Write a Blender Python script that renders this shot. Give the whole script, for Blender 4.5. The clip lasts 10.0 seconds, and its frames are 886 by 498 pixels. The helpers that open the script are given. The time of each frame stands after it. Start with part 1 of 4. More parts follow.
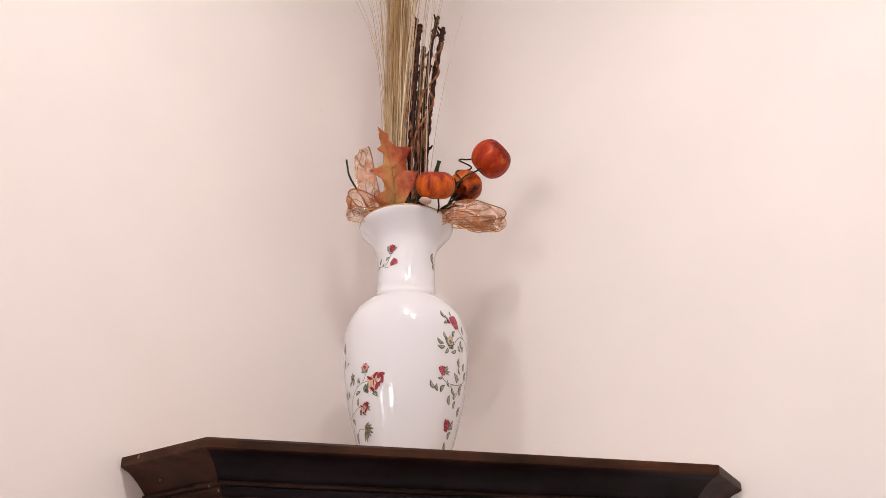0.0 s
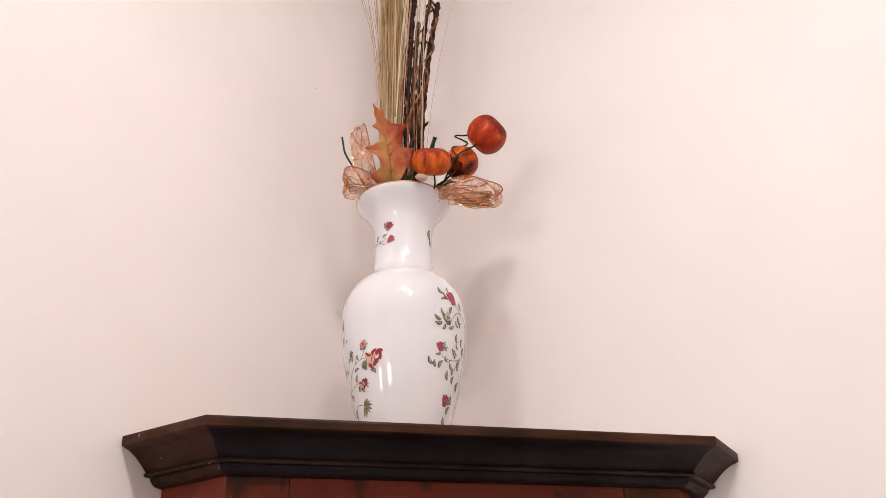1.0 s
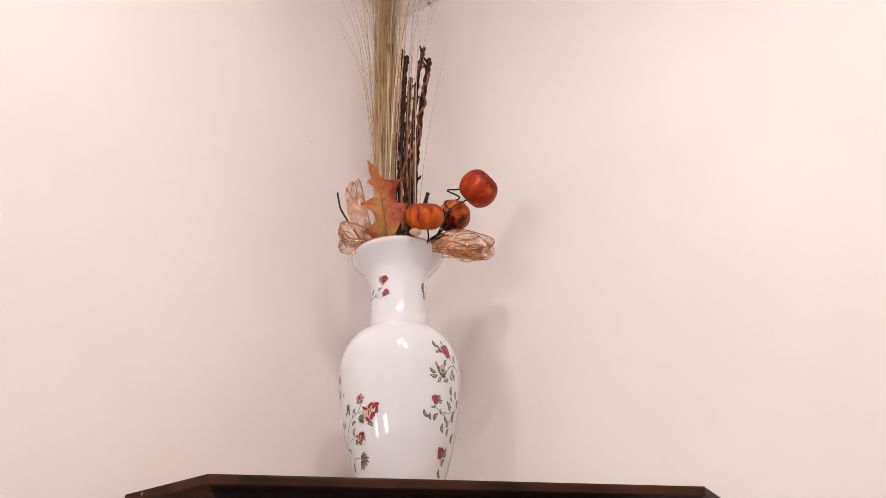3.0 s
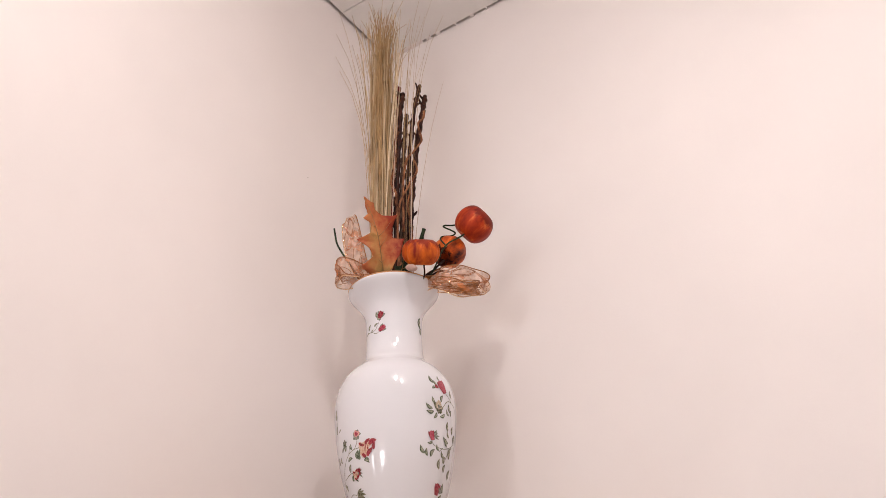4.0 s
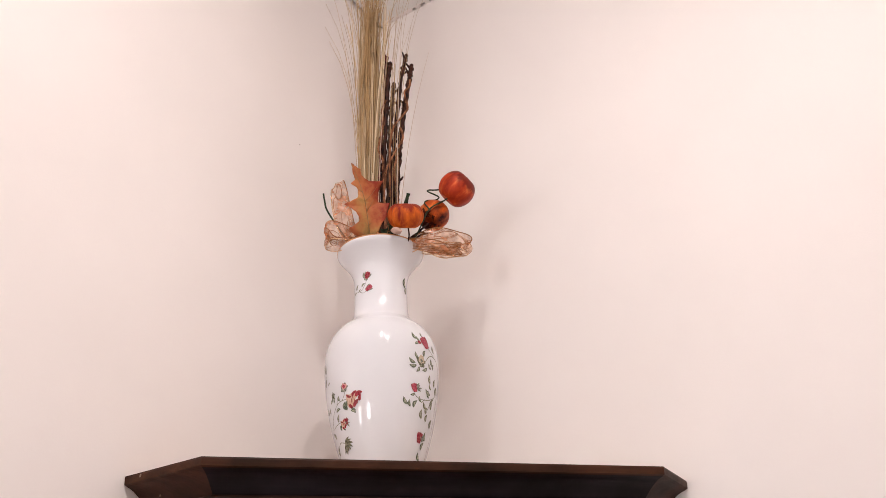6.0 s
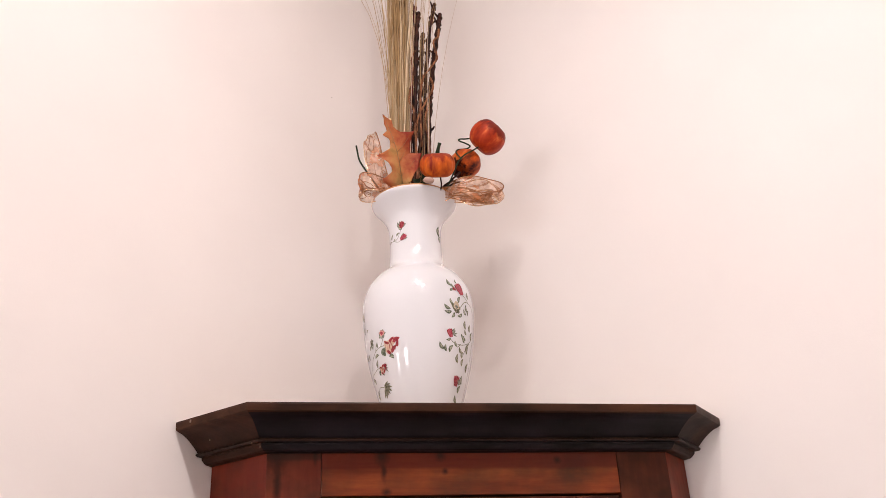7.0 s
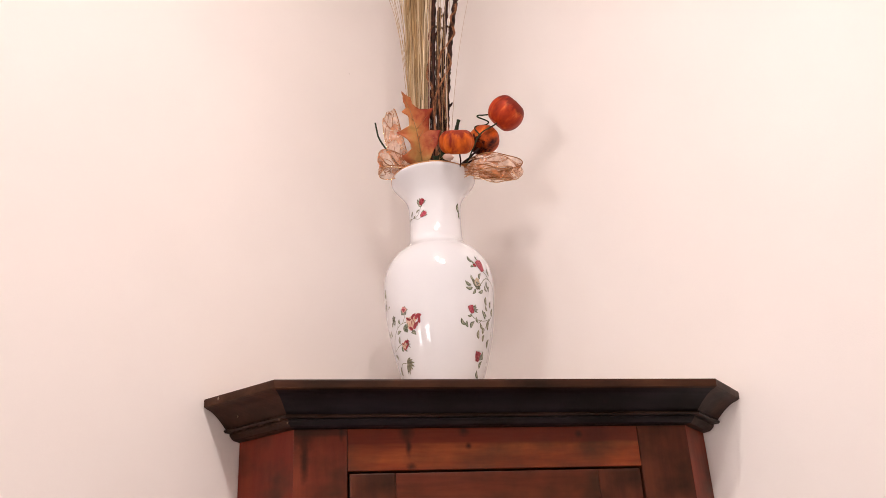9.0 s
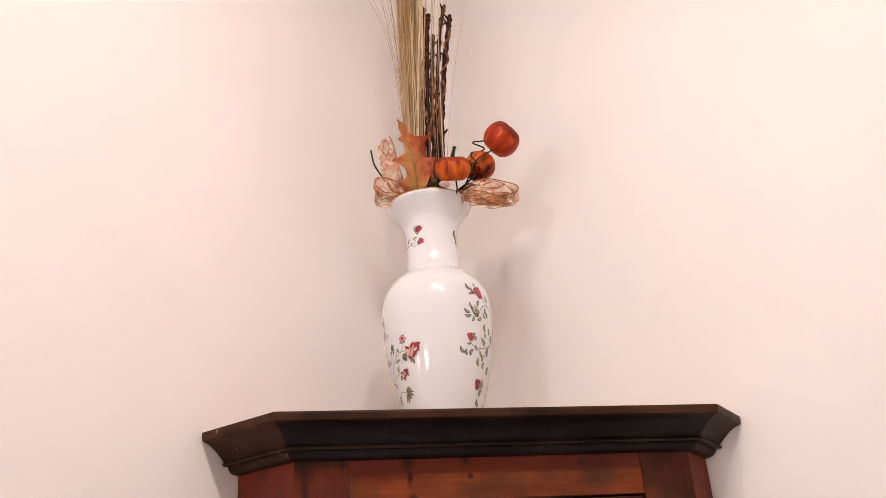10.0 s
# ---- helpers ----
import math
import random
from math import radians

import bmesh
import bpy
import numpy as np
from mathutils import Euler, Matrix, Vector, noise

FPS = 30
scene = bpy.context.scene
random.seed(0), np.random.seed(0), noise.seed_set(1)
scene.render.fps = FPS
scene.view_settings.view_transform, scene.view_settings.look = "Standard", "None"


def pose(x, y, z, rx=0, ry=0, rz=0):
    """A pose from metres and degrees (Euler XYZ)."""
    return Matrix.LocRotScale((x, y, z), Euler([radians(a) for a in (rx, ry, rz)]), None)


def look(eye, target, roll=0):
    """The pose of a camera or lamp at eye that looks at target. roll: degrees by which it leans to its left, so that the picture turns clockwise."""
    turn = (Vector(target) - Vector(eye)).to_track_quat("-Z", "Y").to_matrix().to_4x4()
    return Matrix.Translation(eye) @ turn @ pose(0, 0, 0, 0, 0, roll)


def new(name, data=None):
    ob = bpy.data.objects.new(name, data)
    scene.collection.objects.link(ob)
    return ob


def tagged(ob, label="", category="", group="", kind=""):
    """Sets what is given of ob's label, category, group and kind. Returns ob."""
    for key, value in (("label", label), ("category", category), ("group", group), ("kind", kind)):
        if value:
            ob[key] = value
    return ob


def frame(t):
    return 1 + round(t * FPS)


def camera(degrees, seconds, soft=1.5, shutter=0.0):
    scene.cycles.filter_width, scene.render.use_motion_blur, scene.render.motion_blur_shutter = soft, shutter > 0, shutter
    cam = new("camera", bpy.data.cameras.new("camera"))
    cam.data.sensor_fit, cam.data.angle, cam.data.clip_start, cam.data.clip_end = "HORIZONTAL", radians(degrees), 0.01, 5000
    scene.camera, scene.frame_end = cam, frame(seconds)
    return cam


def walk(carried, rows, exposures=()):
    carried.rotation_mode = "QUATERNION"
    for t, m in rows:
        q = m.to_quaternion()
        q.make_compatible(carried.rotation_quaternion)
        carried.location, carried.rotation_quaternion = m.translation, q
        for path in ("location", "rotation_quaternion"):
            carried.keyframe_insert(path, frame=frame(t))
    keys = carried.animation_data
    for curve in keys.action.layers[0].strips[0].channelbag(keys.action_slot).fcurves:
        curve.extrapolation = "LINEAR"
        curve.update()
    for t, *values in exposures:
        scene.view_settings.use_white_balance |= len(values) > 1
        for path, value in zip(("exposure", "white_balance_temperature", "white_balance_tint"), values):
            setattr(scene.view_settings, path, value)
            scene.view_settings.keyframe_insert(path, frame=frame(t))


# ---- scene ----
# ---- camera ----
cam = camera(52.5, 10.0, soft=0.85)
# seconds, x, y, z, yaw, pitch, roll
ROWS = [
    (0, -0.2820, -0.9883, 1.5360, -13.89, 29.75, -1.13),
    (0.5, -0.2779, -0.9889, 1.5338, -13.77, 29.27, -1.61),
    (1, -0.2770, -0.9907, 1.5340, -13.81, 28.29, -1.79),
    (1.5, -0.2814, -1.0004, 1.5355, -13.90, 27.92, -1.96),
    (2, -0.2850, -1.0106, 1.5398, -14.01, 28.77, -2.55),
    (2.5, -0.2868, -1.0241, 1.5465, -14.26, 29.37, -2.65),
    (4, -0.2986, -1.0469, 1.5508, -15.20, 32.06, -3.06),
    (4.5, -0.2981, -1.0452, 1.5452, -15.14, 32.57, -3.55),
    (5, -0.2975, -1.0480, 1.5290, -14.88, 31.91, -3.37),
    (5.2, -0.2918, -1.0514, 1.5197, -14.94, 31.37, -3.04),
    (6.3, -0.2761, -1.1342, 1.5089, -14.23, 28.83, -3.26),
    (6.5, -0.2728, -1.1363, 1.5052, -13.54, 28.11, -3.24),
    (7, -0.2770, -1.1398, 1.4980, -11.68, 26.56, -3.15),
    (7.5, -0.2917, -1.1347, 1.4944, -10.92, 25.74, -3.01),
    (8, -0.2904, -1.1451, 1.4973, -10.68, 25.35, -2.75),
    (8.5, -0.2938, -1.1484, 1.5023, -10.82, 24.91, -2.93),
    (9, -0.2958, -1.1526, 1.5062, -10.86, 24.58, -3.25),
    (9.5, -0.3022, -1.1523, 1.5158, -11.51, 25.27, -3.46),
    (10, -0.3100, -1.1477, 1.5171, -11.81, 25.94, -4.33),
]
EXPOSURES = [
    (0.0, 0.02, 6450, 10), (1.5, 0.12, 6400, 10), (2.5, 0.05, 6400, 10), (4.0, -0.04, 6450, 11), (5.0, 0.00, 6450, 10), (6.5, 0.10, 6400, 10), (7.5, 0.20, 6550, 13),
    (8.5, 0.20, 6700, 13), (9.5, 0.13, 6720, 12), (10.0, 0.11, 6850, 12),
]
walk(cam, [(t, pose(x, y, z, 90 + pitch, 0, yaw) @ pose(0, 0, 0, 0, 0, roll)) for t, x, y, z, yaw, pitch, roll in ROWS], EXPOSURES)

# ---- plan ----
TOP = 1.85                              # height of the cupboard's top
CEIL = TOP + 1.196                      # suspended ceiling
CORNER = Vector((0.007, 0.4719, 0.0))   # where the two walls meet
AL, AR = radians(42.43), radians(47.3)
E1 = Vector((-math.cos(AL), -math.sin(AL), 0))   # along the wall with the window at its end
E2 = Vector((math.cos(AR), -math.sin(AR), 0))    # along the other wall
LEN1, LEN2 = 2.7, 2.5
VASE = Vector((-0.0494, 0.1869, TOP))
RIM_Z = 0.4076
YAW = radians(-15)
SIDE = Vector((math.cos(YAW), math.sin(YAW), 0))     # arrangement's own axes: sideways, towards the room, up
FORE = Vector((math.sin(YAW), -math.cos(YAW), 0))
UP = Vector((0, 0, 1))


def bouquet(a, b, c):
    return VASE + SIDE * a + FORE * b + UP * (RIM_Z + c)


def room(u, v, z):
    return CORNER + E1 * u + E2 * v + UP * z


# ---- light ----
world = bpy.data.worlds.new("sky")
scene.world = world
world.use_nodes = True
wn = world.node_tree
sky = wn.nodes.new("ShaderNodeTexSky")
sky.sky_type, sky.sun_disc, sky.sun_elevation, sky.sun_rotation = "NISHITA", False, radians(35), radians(120)
wn.links.new(sky.outputs[0], wn.nodes["Background"].inputs[0])
wn.nodes["Background"].inputs[1].default_value = 0.10

DOWNLIGHTS = [Vector((-0.24, -0.86, CEIL)), Vector((0.0, -1.13, CEIL))]
LAMP_POWER, FILL_POWER, PANE_POWER = 4.9, 5.7, 3.8
for place in DOWNLIGHTS:
    lamp = bpy.data.lights.new("downlight_glow", "AREA")
    lamp.shape, lamp.size, lamp.energy, lamp.color = "DISK", 0.09, LAMP_POWER, (1.0, 0.92, 0.885)
    new("downlight_glow", lamp).location = place - Vector((0, 0, 0.012))
    lamp = bpy.data.lights.new("fill_glow", "POINT")        # added fill lamp below the lens, brightens ceiling and upper walls
    lamp.energy, lamp.color, lamp.shadow_soft_size = FILL_POWER, (1.0, 0.92, 0.885), 0.045
    new("fill_glow", lamp).location = place - Vector((0, 0, 0.09))
WALL_END, NOOK = 1.02, -0.75     # the wall stops here and the room widens into a nook
WIN_U, WIN_V0, WIN_V1, WIN_Z0, WIN_Z1 = LEN1, -0.50, 0.74, 0.80, 1.97
# v, sill, head, width and share of the daylight: three upright lights, and two low broad ones below
PANES = [(-0.33, 1.56, 1.93, 0.22, 0.50), (0.455, 1.56, 1.93, 0.12, 0.80), (0.63, 1.56, 1.93, 0.13, 1.00), (-0.27, 1.10, 1.22, 0.34, 0.10), (0.42, 1.10, 1.22, 0.34, 0.10)]
for v, z0, z1, wide, share in PANES:
    lamp = bpy.data.lights.new("daylight", "AREA")
    lamp.shape, lamp.size, lamp.size_y = "RECTANGLE", wide, z1 - z0
    lamp.energy, lamp.color = PANE_POWER * share, (1.0, 0.96, 0.97)
    spot = room(WIN_U + 0.10, v, (z0 + z1) / 2)
    new("daylight", lamp).matrix_world = look(spot, spot - E1)


# ---- materials ----
def material(name, colour, rough=0.6, metal=0.0, **more):
    m = bpy.data.materials.new(name)
    m.use_nodes = True
    b = m.node_tree.nodes["Principled BSDF"]
    b.inputs["Base Color"].default_value = (*colour, 1)
    b.inputs["Roughness"].default_value = rough
    b.inputs["Metallic"].default_value = metal
    for key, value in more.items():
        b.inputs[key.replace("_", " ")].default_value = value
    return m


def node(m, kind, **values):
    n = m.node_tree.nodes.new(kind)
    for key, value in values.items():
        n.inputs[key.replace("_", " ")].default_value = value
    return n


def link(m, a, b):
    m.node_tree.links.new(a, b)


def coords(m, scale=(1, 1, 1), kind="Object", turn=(0, 0, 0)):
    mp = node(m, "ShaderNodeMapping", Scale=scale, Rotation=turn)
    link(m, node(m, "ShaderNodeTexCoord").outputs[kind], mp.inputs[0])
    return mp.outputs[0]


def ramp(m, fac, stops):
    r = m.node_tree.nodes.new("ShaderNodeValToRGB")
    while len(r.color_ramp.elements) < len(stops):
        r.color_ramp.elements.new(0.5)
    for e, (at, colour) in zip(r.color_ramp.elements, stops):
        e.position, e.color = at, (*colour, 1)
    link(m, fac, r.inputs[0])
    return r.outputs[0]


def mix(m, fac, a, b, how="MIX"):
    x = m.node_tree.nodes.new("ShaderNodeMix")
    x.data_type, x.blend_type = "RGBA", how
    for value, at in ((fac, 0), (a, 6), (b, 7)):
        if isinstance(value, (int, float)):
            x.inputs[at].default_value = value
        elif isinstance(value, tuple):
            x.inputs[at].default_value = (*value, 1)
        else:
            link(m, value, x.inputs[at])
    return x.outputs[2]


def bsdf(m):
    return m.node_tree.nodes["Principled BSDF"]


def bump(m, height, strength, distance=0.002):
    b = node(m, "ShaderNodeBump", Strength=strength, Distance=distance)
    link(m, height, b.inputs["Height"])
    link(m, b.outputs[0], bsdf(m).inputs["Normal"])


def noise_of(m, vector, scale, detail=4, rough=0.55):
    n = node(m, "ShaderNodeTexNoise", Scale=scale, Detail=detail, Roughness=rough)
    link(m, vector, n.inputs["Vector"])
    return n.outputs[0]


def paint(name, colour, rough=0.75):
    """Rolled wall paint: a fine stipple and faint large blotches."""
    m = material(name, colour, rough)
    at = coords(m)
    dark = tuple(c * 0.955 for c in colour)
    c = ramp(m, noise_of(m, at, 2.2, 3), [(0.35, dark), (0.65, colour)])
    link(m, c, bsdf(m).inputs["Base Color"])
    bump(m, noise_of(m, at, 420, 2), 0.12, 0.001)
    return m


def wood(name, dark, mid, light, along="X", rough=0.42, gloss=0.04, figure=16):
    """Stained pine: long streaks of grain with a few knots and darker rubbed patches."""
    m = material(name, mid, rough, Coat_Weight=gloss, Coat_Roughness=0.3, Specular_IOR_Level=0.11)
    scale = {"X": (1.2, figure, figure), "Z": (figure, figure, 1.2)}[along]
    at = coords(m, scale)
    n = noise_of(m, at, 3.2, 6, 0.62)
    grain = ramp(m, n, [(0.25, dark), (0.48, mid), (0.75, light)])
    fine = noise_of(m, coords(m, tuple(s * 7 for s in scale)), 2.5, 3)
    grain = mix(m, 0.10 + 0.0075 * figure, grain, ramp(m, fine, [(0.3, dark), (0.7, light)]))
    patch = ramp(m, noise_of(m, coords(m, (1, 1, 1.4)), 11.0, 4), [(0.42, (0, 0, 0)), (0.70, (0.85,) * 3)])
    grain = mix(m, patch, grain, (dark[0] * 0.55, dark[0] * 0.26, dark[0] * 0.13))
    link(m, grain, bsdf(m).inputs["Base Color"])
    r = ramp(m, n, [(0.3, (rough + 0.12,) * 3), (0.7, (rough,) * 3)])
    link(m, r, bsdf(m).inputs["Roughness"])
    bump(m, fine, 0.18, 0.0008)
    return m


M_WALL = paint("cream_wall_paint", (0.91, 0.846, 0.818))
M_TRIM = paint("white_trim_paint", (0.80, 0.78, 0.75), 0.5)
M_DARKGAP = material("dark_gap", (0.02, 0.02, 0.02), 0.9)
M_TILE = paint("ceiling_tile_face", (0.84, 0.81, 0.78), 0.9)
M_FLOOR = paint("pale_vinyl_floor", (0.82, 0.77, 0.72), 0.5)
M_WOOD_X = wood("red_pine_across", (0.075, 0.010, 0.003), (0.19, 0.034, 0.007), (0.31, 0.078, 0.016), "X")
M_WOOD_Z = wood("red_pine_upright", (0.07, 0.011, 0.004), (0.160, 0.023, 0.008), (0.22, 0.042, 0.014), "Z", figure=8)
M_WOOD_RED = wood("bright_red_pine", (0.060, 0.008, 0.005), (0.150, 0.019, 0.010), (0.20, 0.036, 0.015), "Z", 0.34, 0.14, 7)
M_PANEL = wood("brown_pine_door", (0.050, 0.011, 0.006), (0.112, 0.024, 0.011), (0.155, 0.038, 0.016), "X", figure=9)
M_PANEL_Z = wood("brown_pine_door_upright", (0.026, 0.010, 0.006), (0.072, 0.019, 0.010), (0.115, 0.032, 0.014), "Z", figure=9)
# one walnut in two tones: shade put into the front, light into the returns
M_CORNICE = wood("shaded_dark_walnut", (0.006, 0.004, 0.0055), (0.0125, 0.0085, 0.0120), (0.025, 0.014, 0.017), "X", 0.36, 0.08)
M_RETURN = wood("lit_walnut_stain", (0.018, 0.007, 0.0045), (0.044, 0.0155, 0.009), (0.085, 0.031, 0.017), "X", 0.42, 0.05)
M_TOP = wood("pale_bounce_pine", (0.36, 0.27, 0.19), (0.50, 0.40, 0.30), (0.58, 0.48, 0.38), "X", 0.8, 0.0)
# edge board: worn brown, with the light it catches put into the colour
M_EDGE = wood("worn_lit_walnut_edge", (0.022, 0.008, 0.005), (0.052, 0.019, 0.010), (0.092, 0.036, 0.017), "X", 0.42, 0.04)
# the bead's paler brown carries the highlight that runs along it
M_BEAD = wood("highlit_walnut_bead", (0.018, 0.009, 0.008), (0.040, 0.019, 0.014), (0.072, 0.034, 0.022), "X", 0.36, 0.08)


def knots(m, places):
    """Dark pine knots with blurred, drawn-out rims, at places on the board."""
    b = bsdf(m)
    at = coords(m)
    wob = node(m, "ShaderNodeTexNoise", Scale=140.0, Detail=3.0)
    link(m, at, wob.inputs["Vector"])
    c = b.inputs["Base Color"].links[0].from_socket
    for x, z, r, tall in places:
        sub_ = m.node_tree.nodes.new("ShaderNodeVectorMath")
        sub_.operation = "SUBTRACT"
        link(m, at, sub_.inputs[0])
        sub_.inputs[1].default_value = (x, 0, z)
        sc = m.node_tree.nodes.new("ShaderNodeVectorMath")
        sc.operation = "MULTIPLY"
        sc.inputs[1].default_value = (1 / r, 0, 1 / (r * tall))
        link(m, sub_.outputs[0], sc.inputs[0])
        ln = m.node_tree.nodes.new("ShaderNodeVectorMath")
        ln.operation = "LENGTH"
        link(m, sc.outputs[0], ln.inputs[0])
        add = m.node_tree.nodes.new("ShaderNodeMath")
        add.operation = "MULTIPLY_ADD"
        add.inputs[1].default_value = 1.1
        link(m, wob.outputs[0], add.inputs[0])
        link(m, ln.outputs["Value"], add.inputs[2])
        half = m.node_tree.nodes.new("ShaderNodeMath")
        half.operation = "MULTIPLY"
        half.inputs[1].default_value = 0.33
        link(m, add.outputs[0], half.inputs[0])
        c = mix(m, ramp(m, half.outputs[0], [(0.30, (0.92,) * 3), (0.75, (0, 0, 0))]), c, (0.030, 0.008, 0.004))
    link(m, c, b.inputs["Base Color"])


M_STILE = wood("stained_red_pine_upright", (0.045, 0.010, 0.005), (0.132, 0.022, 0.011), (0.182, 0.039, 0.017), "Z", 0.34, 0.14, 8)
knots(M_STILE, [(-0.0235, 0.860, 0.0115, 1.9), (-0.021, 0.815, 0.0040, 5.0), (0.028, 0.855, 0.0024, 4.0)])
M_RAIL = wood("knotty_red_pine", (0.088, 0.013, 0.006), (0.205, 0.037, 0.012), (0.32, 0.084, 0.022), "X", 0.34, 0.14, 11)


def stain_shade_band(m, height, colour):
    """A darker band along a board's upper part, with a wavering lower edge: stile's stain, rail's shade."""
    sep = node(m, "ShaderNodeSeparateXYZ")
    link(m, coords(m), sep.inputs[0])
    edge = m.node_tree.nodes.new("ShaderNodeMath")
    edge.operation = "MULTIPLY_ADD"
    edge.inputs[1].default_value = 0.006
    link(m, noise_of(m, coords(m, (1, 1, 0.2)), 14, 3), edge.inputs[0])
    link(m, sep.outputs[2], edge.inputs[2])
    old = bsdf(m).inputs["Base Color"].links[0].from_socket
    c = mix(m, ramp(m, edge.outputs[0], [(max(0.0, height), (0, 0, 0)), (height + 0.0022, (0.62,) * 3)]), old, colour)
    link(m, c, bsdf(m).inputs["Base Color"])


stain_shade_band(M_STILE, 0.853, (0.018, 0.008, 0.005))
# the cornice's cast shadow along the rail's top, put into the colour
stain_shade_band(M_RAIL, 0.0085, (0.085, 0.009, 0.006))
knots(M_RAIL, [(-0.1215, -0.0240, 0.0050, 0.8), (-0.0405, 0.0030, 0.0034, 1.0), (-0.1265, 0.0230, 0.0075, 1.1), (-0.1240, 0.0020, 0.0030, 3.2), (-0.0465, 0.0240, 0.0060, 0.9), (0.12, 0.018, 0.004, 1.0)])
M_PORCELAIN = material("white_porcelain", (0.78, 0.775, 0.805), 0.07, Coat_Weight=0.6, Coat_Roughness=0.03)
M_GILT = material("rubbed_gilt", (0.55, 0.28, 0.12), 0.35, 0.7)


def enamel(name, colour, other):
    m = material(name, colour, 0.16)
    n = noise_of(m, coords(m), 420, 3)
    link(m, ramp(m, n, [(0.38, colour), (0.62, other)]), bsdf(m).inputs["Base Color"])
    return m


M_LEAFGREEN = enamel("green_enamel", (0.035, 0.058, 0.032), (0.22, 0.24, 0.17))
M_OLIVE = enamel("olive_enamel", (0.06, 0.062, 0.036), (0.27, 0.25, 0.17))
M_GREY = enamel("grey_green_enamel", (0.09, 0.10, 0.08), (0.32, 0.31, 0.26))
M_PALE = enamel("pale_sage_enamel", (0.22, 0.23, 0.16), (0.48, 0.46, 0.36))
M_RED = enamel("red_enamel", (0.20, 0.006, 0.018), (0.38, 0.045, 0.06))
M_PINK = enamel("pink_enamel", (0.60, 0.20, 0.20), (0.72, 0.42, 0.36))
M_CREAM = enamel("ochre_enamel", (0.48, 0.36, 0.24), (0.64, 0.55, 0.44))
M_PEACH = enamel("peach_enamel", (0.56, 0.30, 0.20), (0.70, 0.52, 0.40))
M_ROSE = enamel("rose_enamel", (0.31, 0.018, 0.045), (0.48, 0.09, 0.12))
M_DARKRED = enamel("dark_red_enamel", (0.17, 0.02, 0.025), (0.36, 0.05, 0.05))


def straw(name, a, b):
    m = material(name, a, 0.6)
    geo = node(m, "ShaderNodeNewGeometry")
    c = ramp(m, geo.outputs["Random Per Island"], [(0.0, a), (1.0, b)])
    n = noise_of(m, coords(m, (60, 60, 9)), 3, 3)
    link(m, mix(m, ramp(m, n, [(0.35, (0, 0, 0)), (0.8, (0.45,) * 3)]), c, tuple(x * 0.72 for x in a)), bsdf(m).inputs["Base Color"])
    return m


M_STRAW = straw("dry_straw", (0.40, 0.255, 0.115), (0.84, 0.66, 0.45))
M_AWN = straw("pale_awns", (0.34, 0.195, 0.075), (0.56, 0.36, 0.17))
M_PINKREED = straw("pinkish_reed", (0.52, 0.36, 0.27), (0.62, 0.48, 0.40))


def bark(name, a, b):
    m = material(name, a, 0.6, Specular_IOR_Level=0.18)
    n = noise_of(m, coords(m, (90, 90, 30)), 2.4, 5)
    link(m, ramp(m, n, [(0.35, a), (0.7, b)]), bsdf(m).inputs["Base Color"])
    bump(m, n, 0.5, 0.002)
    return m


M_BARK = bark("dark_twig_bark", (0.007, 0.003, 0.003), (0.075, 0.024, 0.013))
M_REDBARK = bark("maroon_stick", (0.045, 0.005, 0.005), (0.21, 0.028, 0.019))
M_GREYBARK = bark("grey_brown_stick", (0.045, 0.022, 0.014), (0.21, 0.125, 0.085))
M_VINE = bark("copper_vine", (0.060, 0.018, 0.008), (0.42, 0.175, 0.080))
M_GREEN = bark("green_wire", (0.011, 0.020, 0.010), (0.038, 0.056, 0.024))


def pumpkin_skin(name, light, deep, bright, streaks, brushed=0.62):
    """Painted foam pumpkin: orange with burnt red streaks that run from pole to pole."""
    m = material(name, light, 0.5, Specular_IOR_Level=0.2)
    sep = node(m, "ShaderNodeSeparateXYZ")
    link(m, coords(m), sep.inputs[0])
    long = noise_of(m, coords(m, (1, 1, 0.32)), streaks, 5, 0.62)
    c = ramp(m, long, [(0.37, deep), (0.45, tuple((x + y) / 2 for x, y in zip(light, deep))), (0.545, light), (0.71, bright)])
    # darker paint brushed down from the stem in uneven strokes; shade on the back pumpkin
    fine = noise_of(m, coords(m, (1, 1, 0.22)), streaks * 2.6, 4, 0.6)
    top = m.node_tree.nodes.new("ShaderNodeMath")
    top.operation = "MULTIPLY_ADD"
    top.inputs[1].default_value = 22.0
    link(m, sep.outputs[2], top.inputs[0])
    link(m, fine, top.inputs[2])
    c = mix(m, ramp(m, top.outputs[0], [(brushed, (0, 0, 0)), (brushed + 0.17, (0.92,) * 3)]), c, deep)
    blot = ramp(m, noise_of(m, coords(m), 95, 4), [(0.56, (0, 0, 0)), (0.78, (0.4,) * 3)])
    link(m, mix(m, blot, c, deep), bsdf(m).inputs["Base Color"])
    bump(m, noise_of(m, coords(m), 160, 3), 0.25, 0.001)
    return m


M_PUMPKIN = pumpkin_skin("orange_pumpkin", (0.62, 0.118, 0.010), (0.22, 0.016, 0.005), (0.80, 0.205, 0.030), 38, 0.66)
M_PUMPKIN_RED = pumpkin_skin("red_orange_pumpkin", (0.44, 0.040, 0.006), (0.14, 0.006, 0.003), (0.90, 0.25, 0.055), 30, 0.66)
# back pumpkin: near-black cap paints the shade between it and the front one
M_PUMPKIN_SHADED = pumpkin_skin("shaded_orange_pumpkin", (0.52, 0.080, 0.008), (0.030, 0.003, 0.003), (0.80, 0.23, 0.040), 36, 0.95)


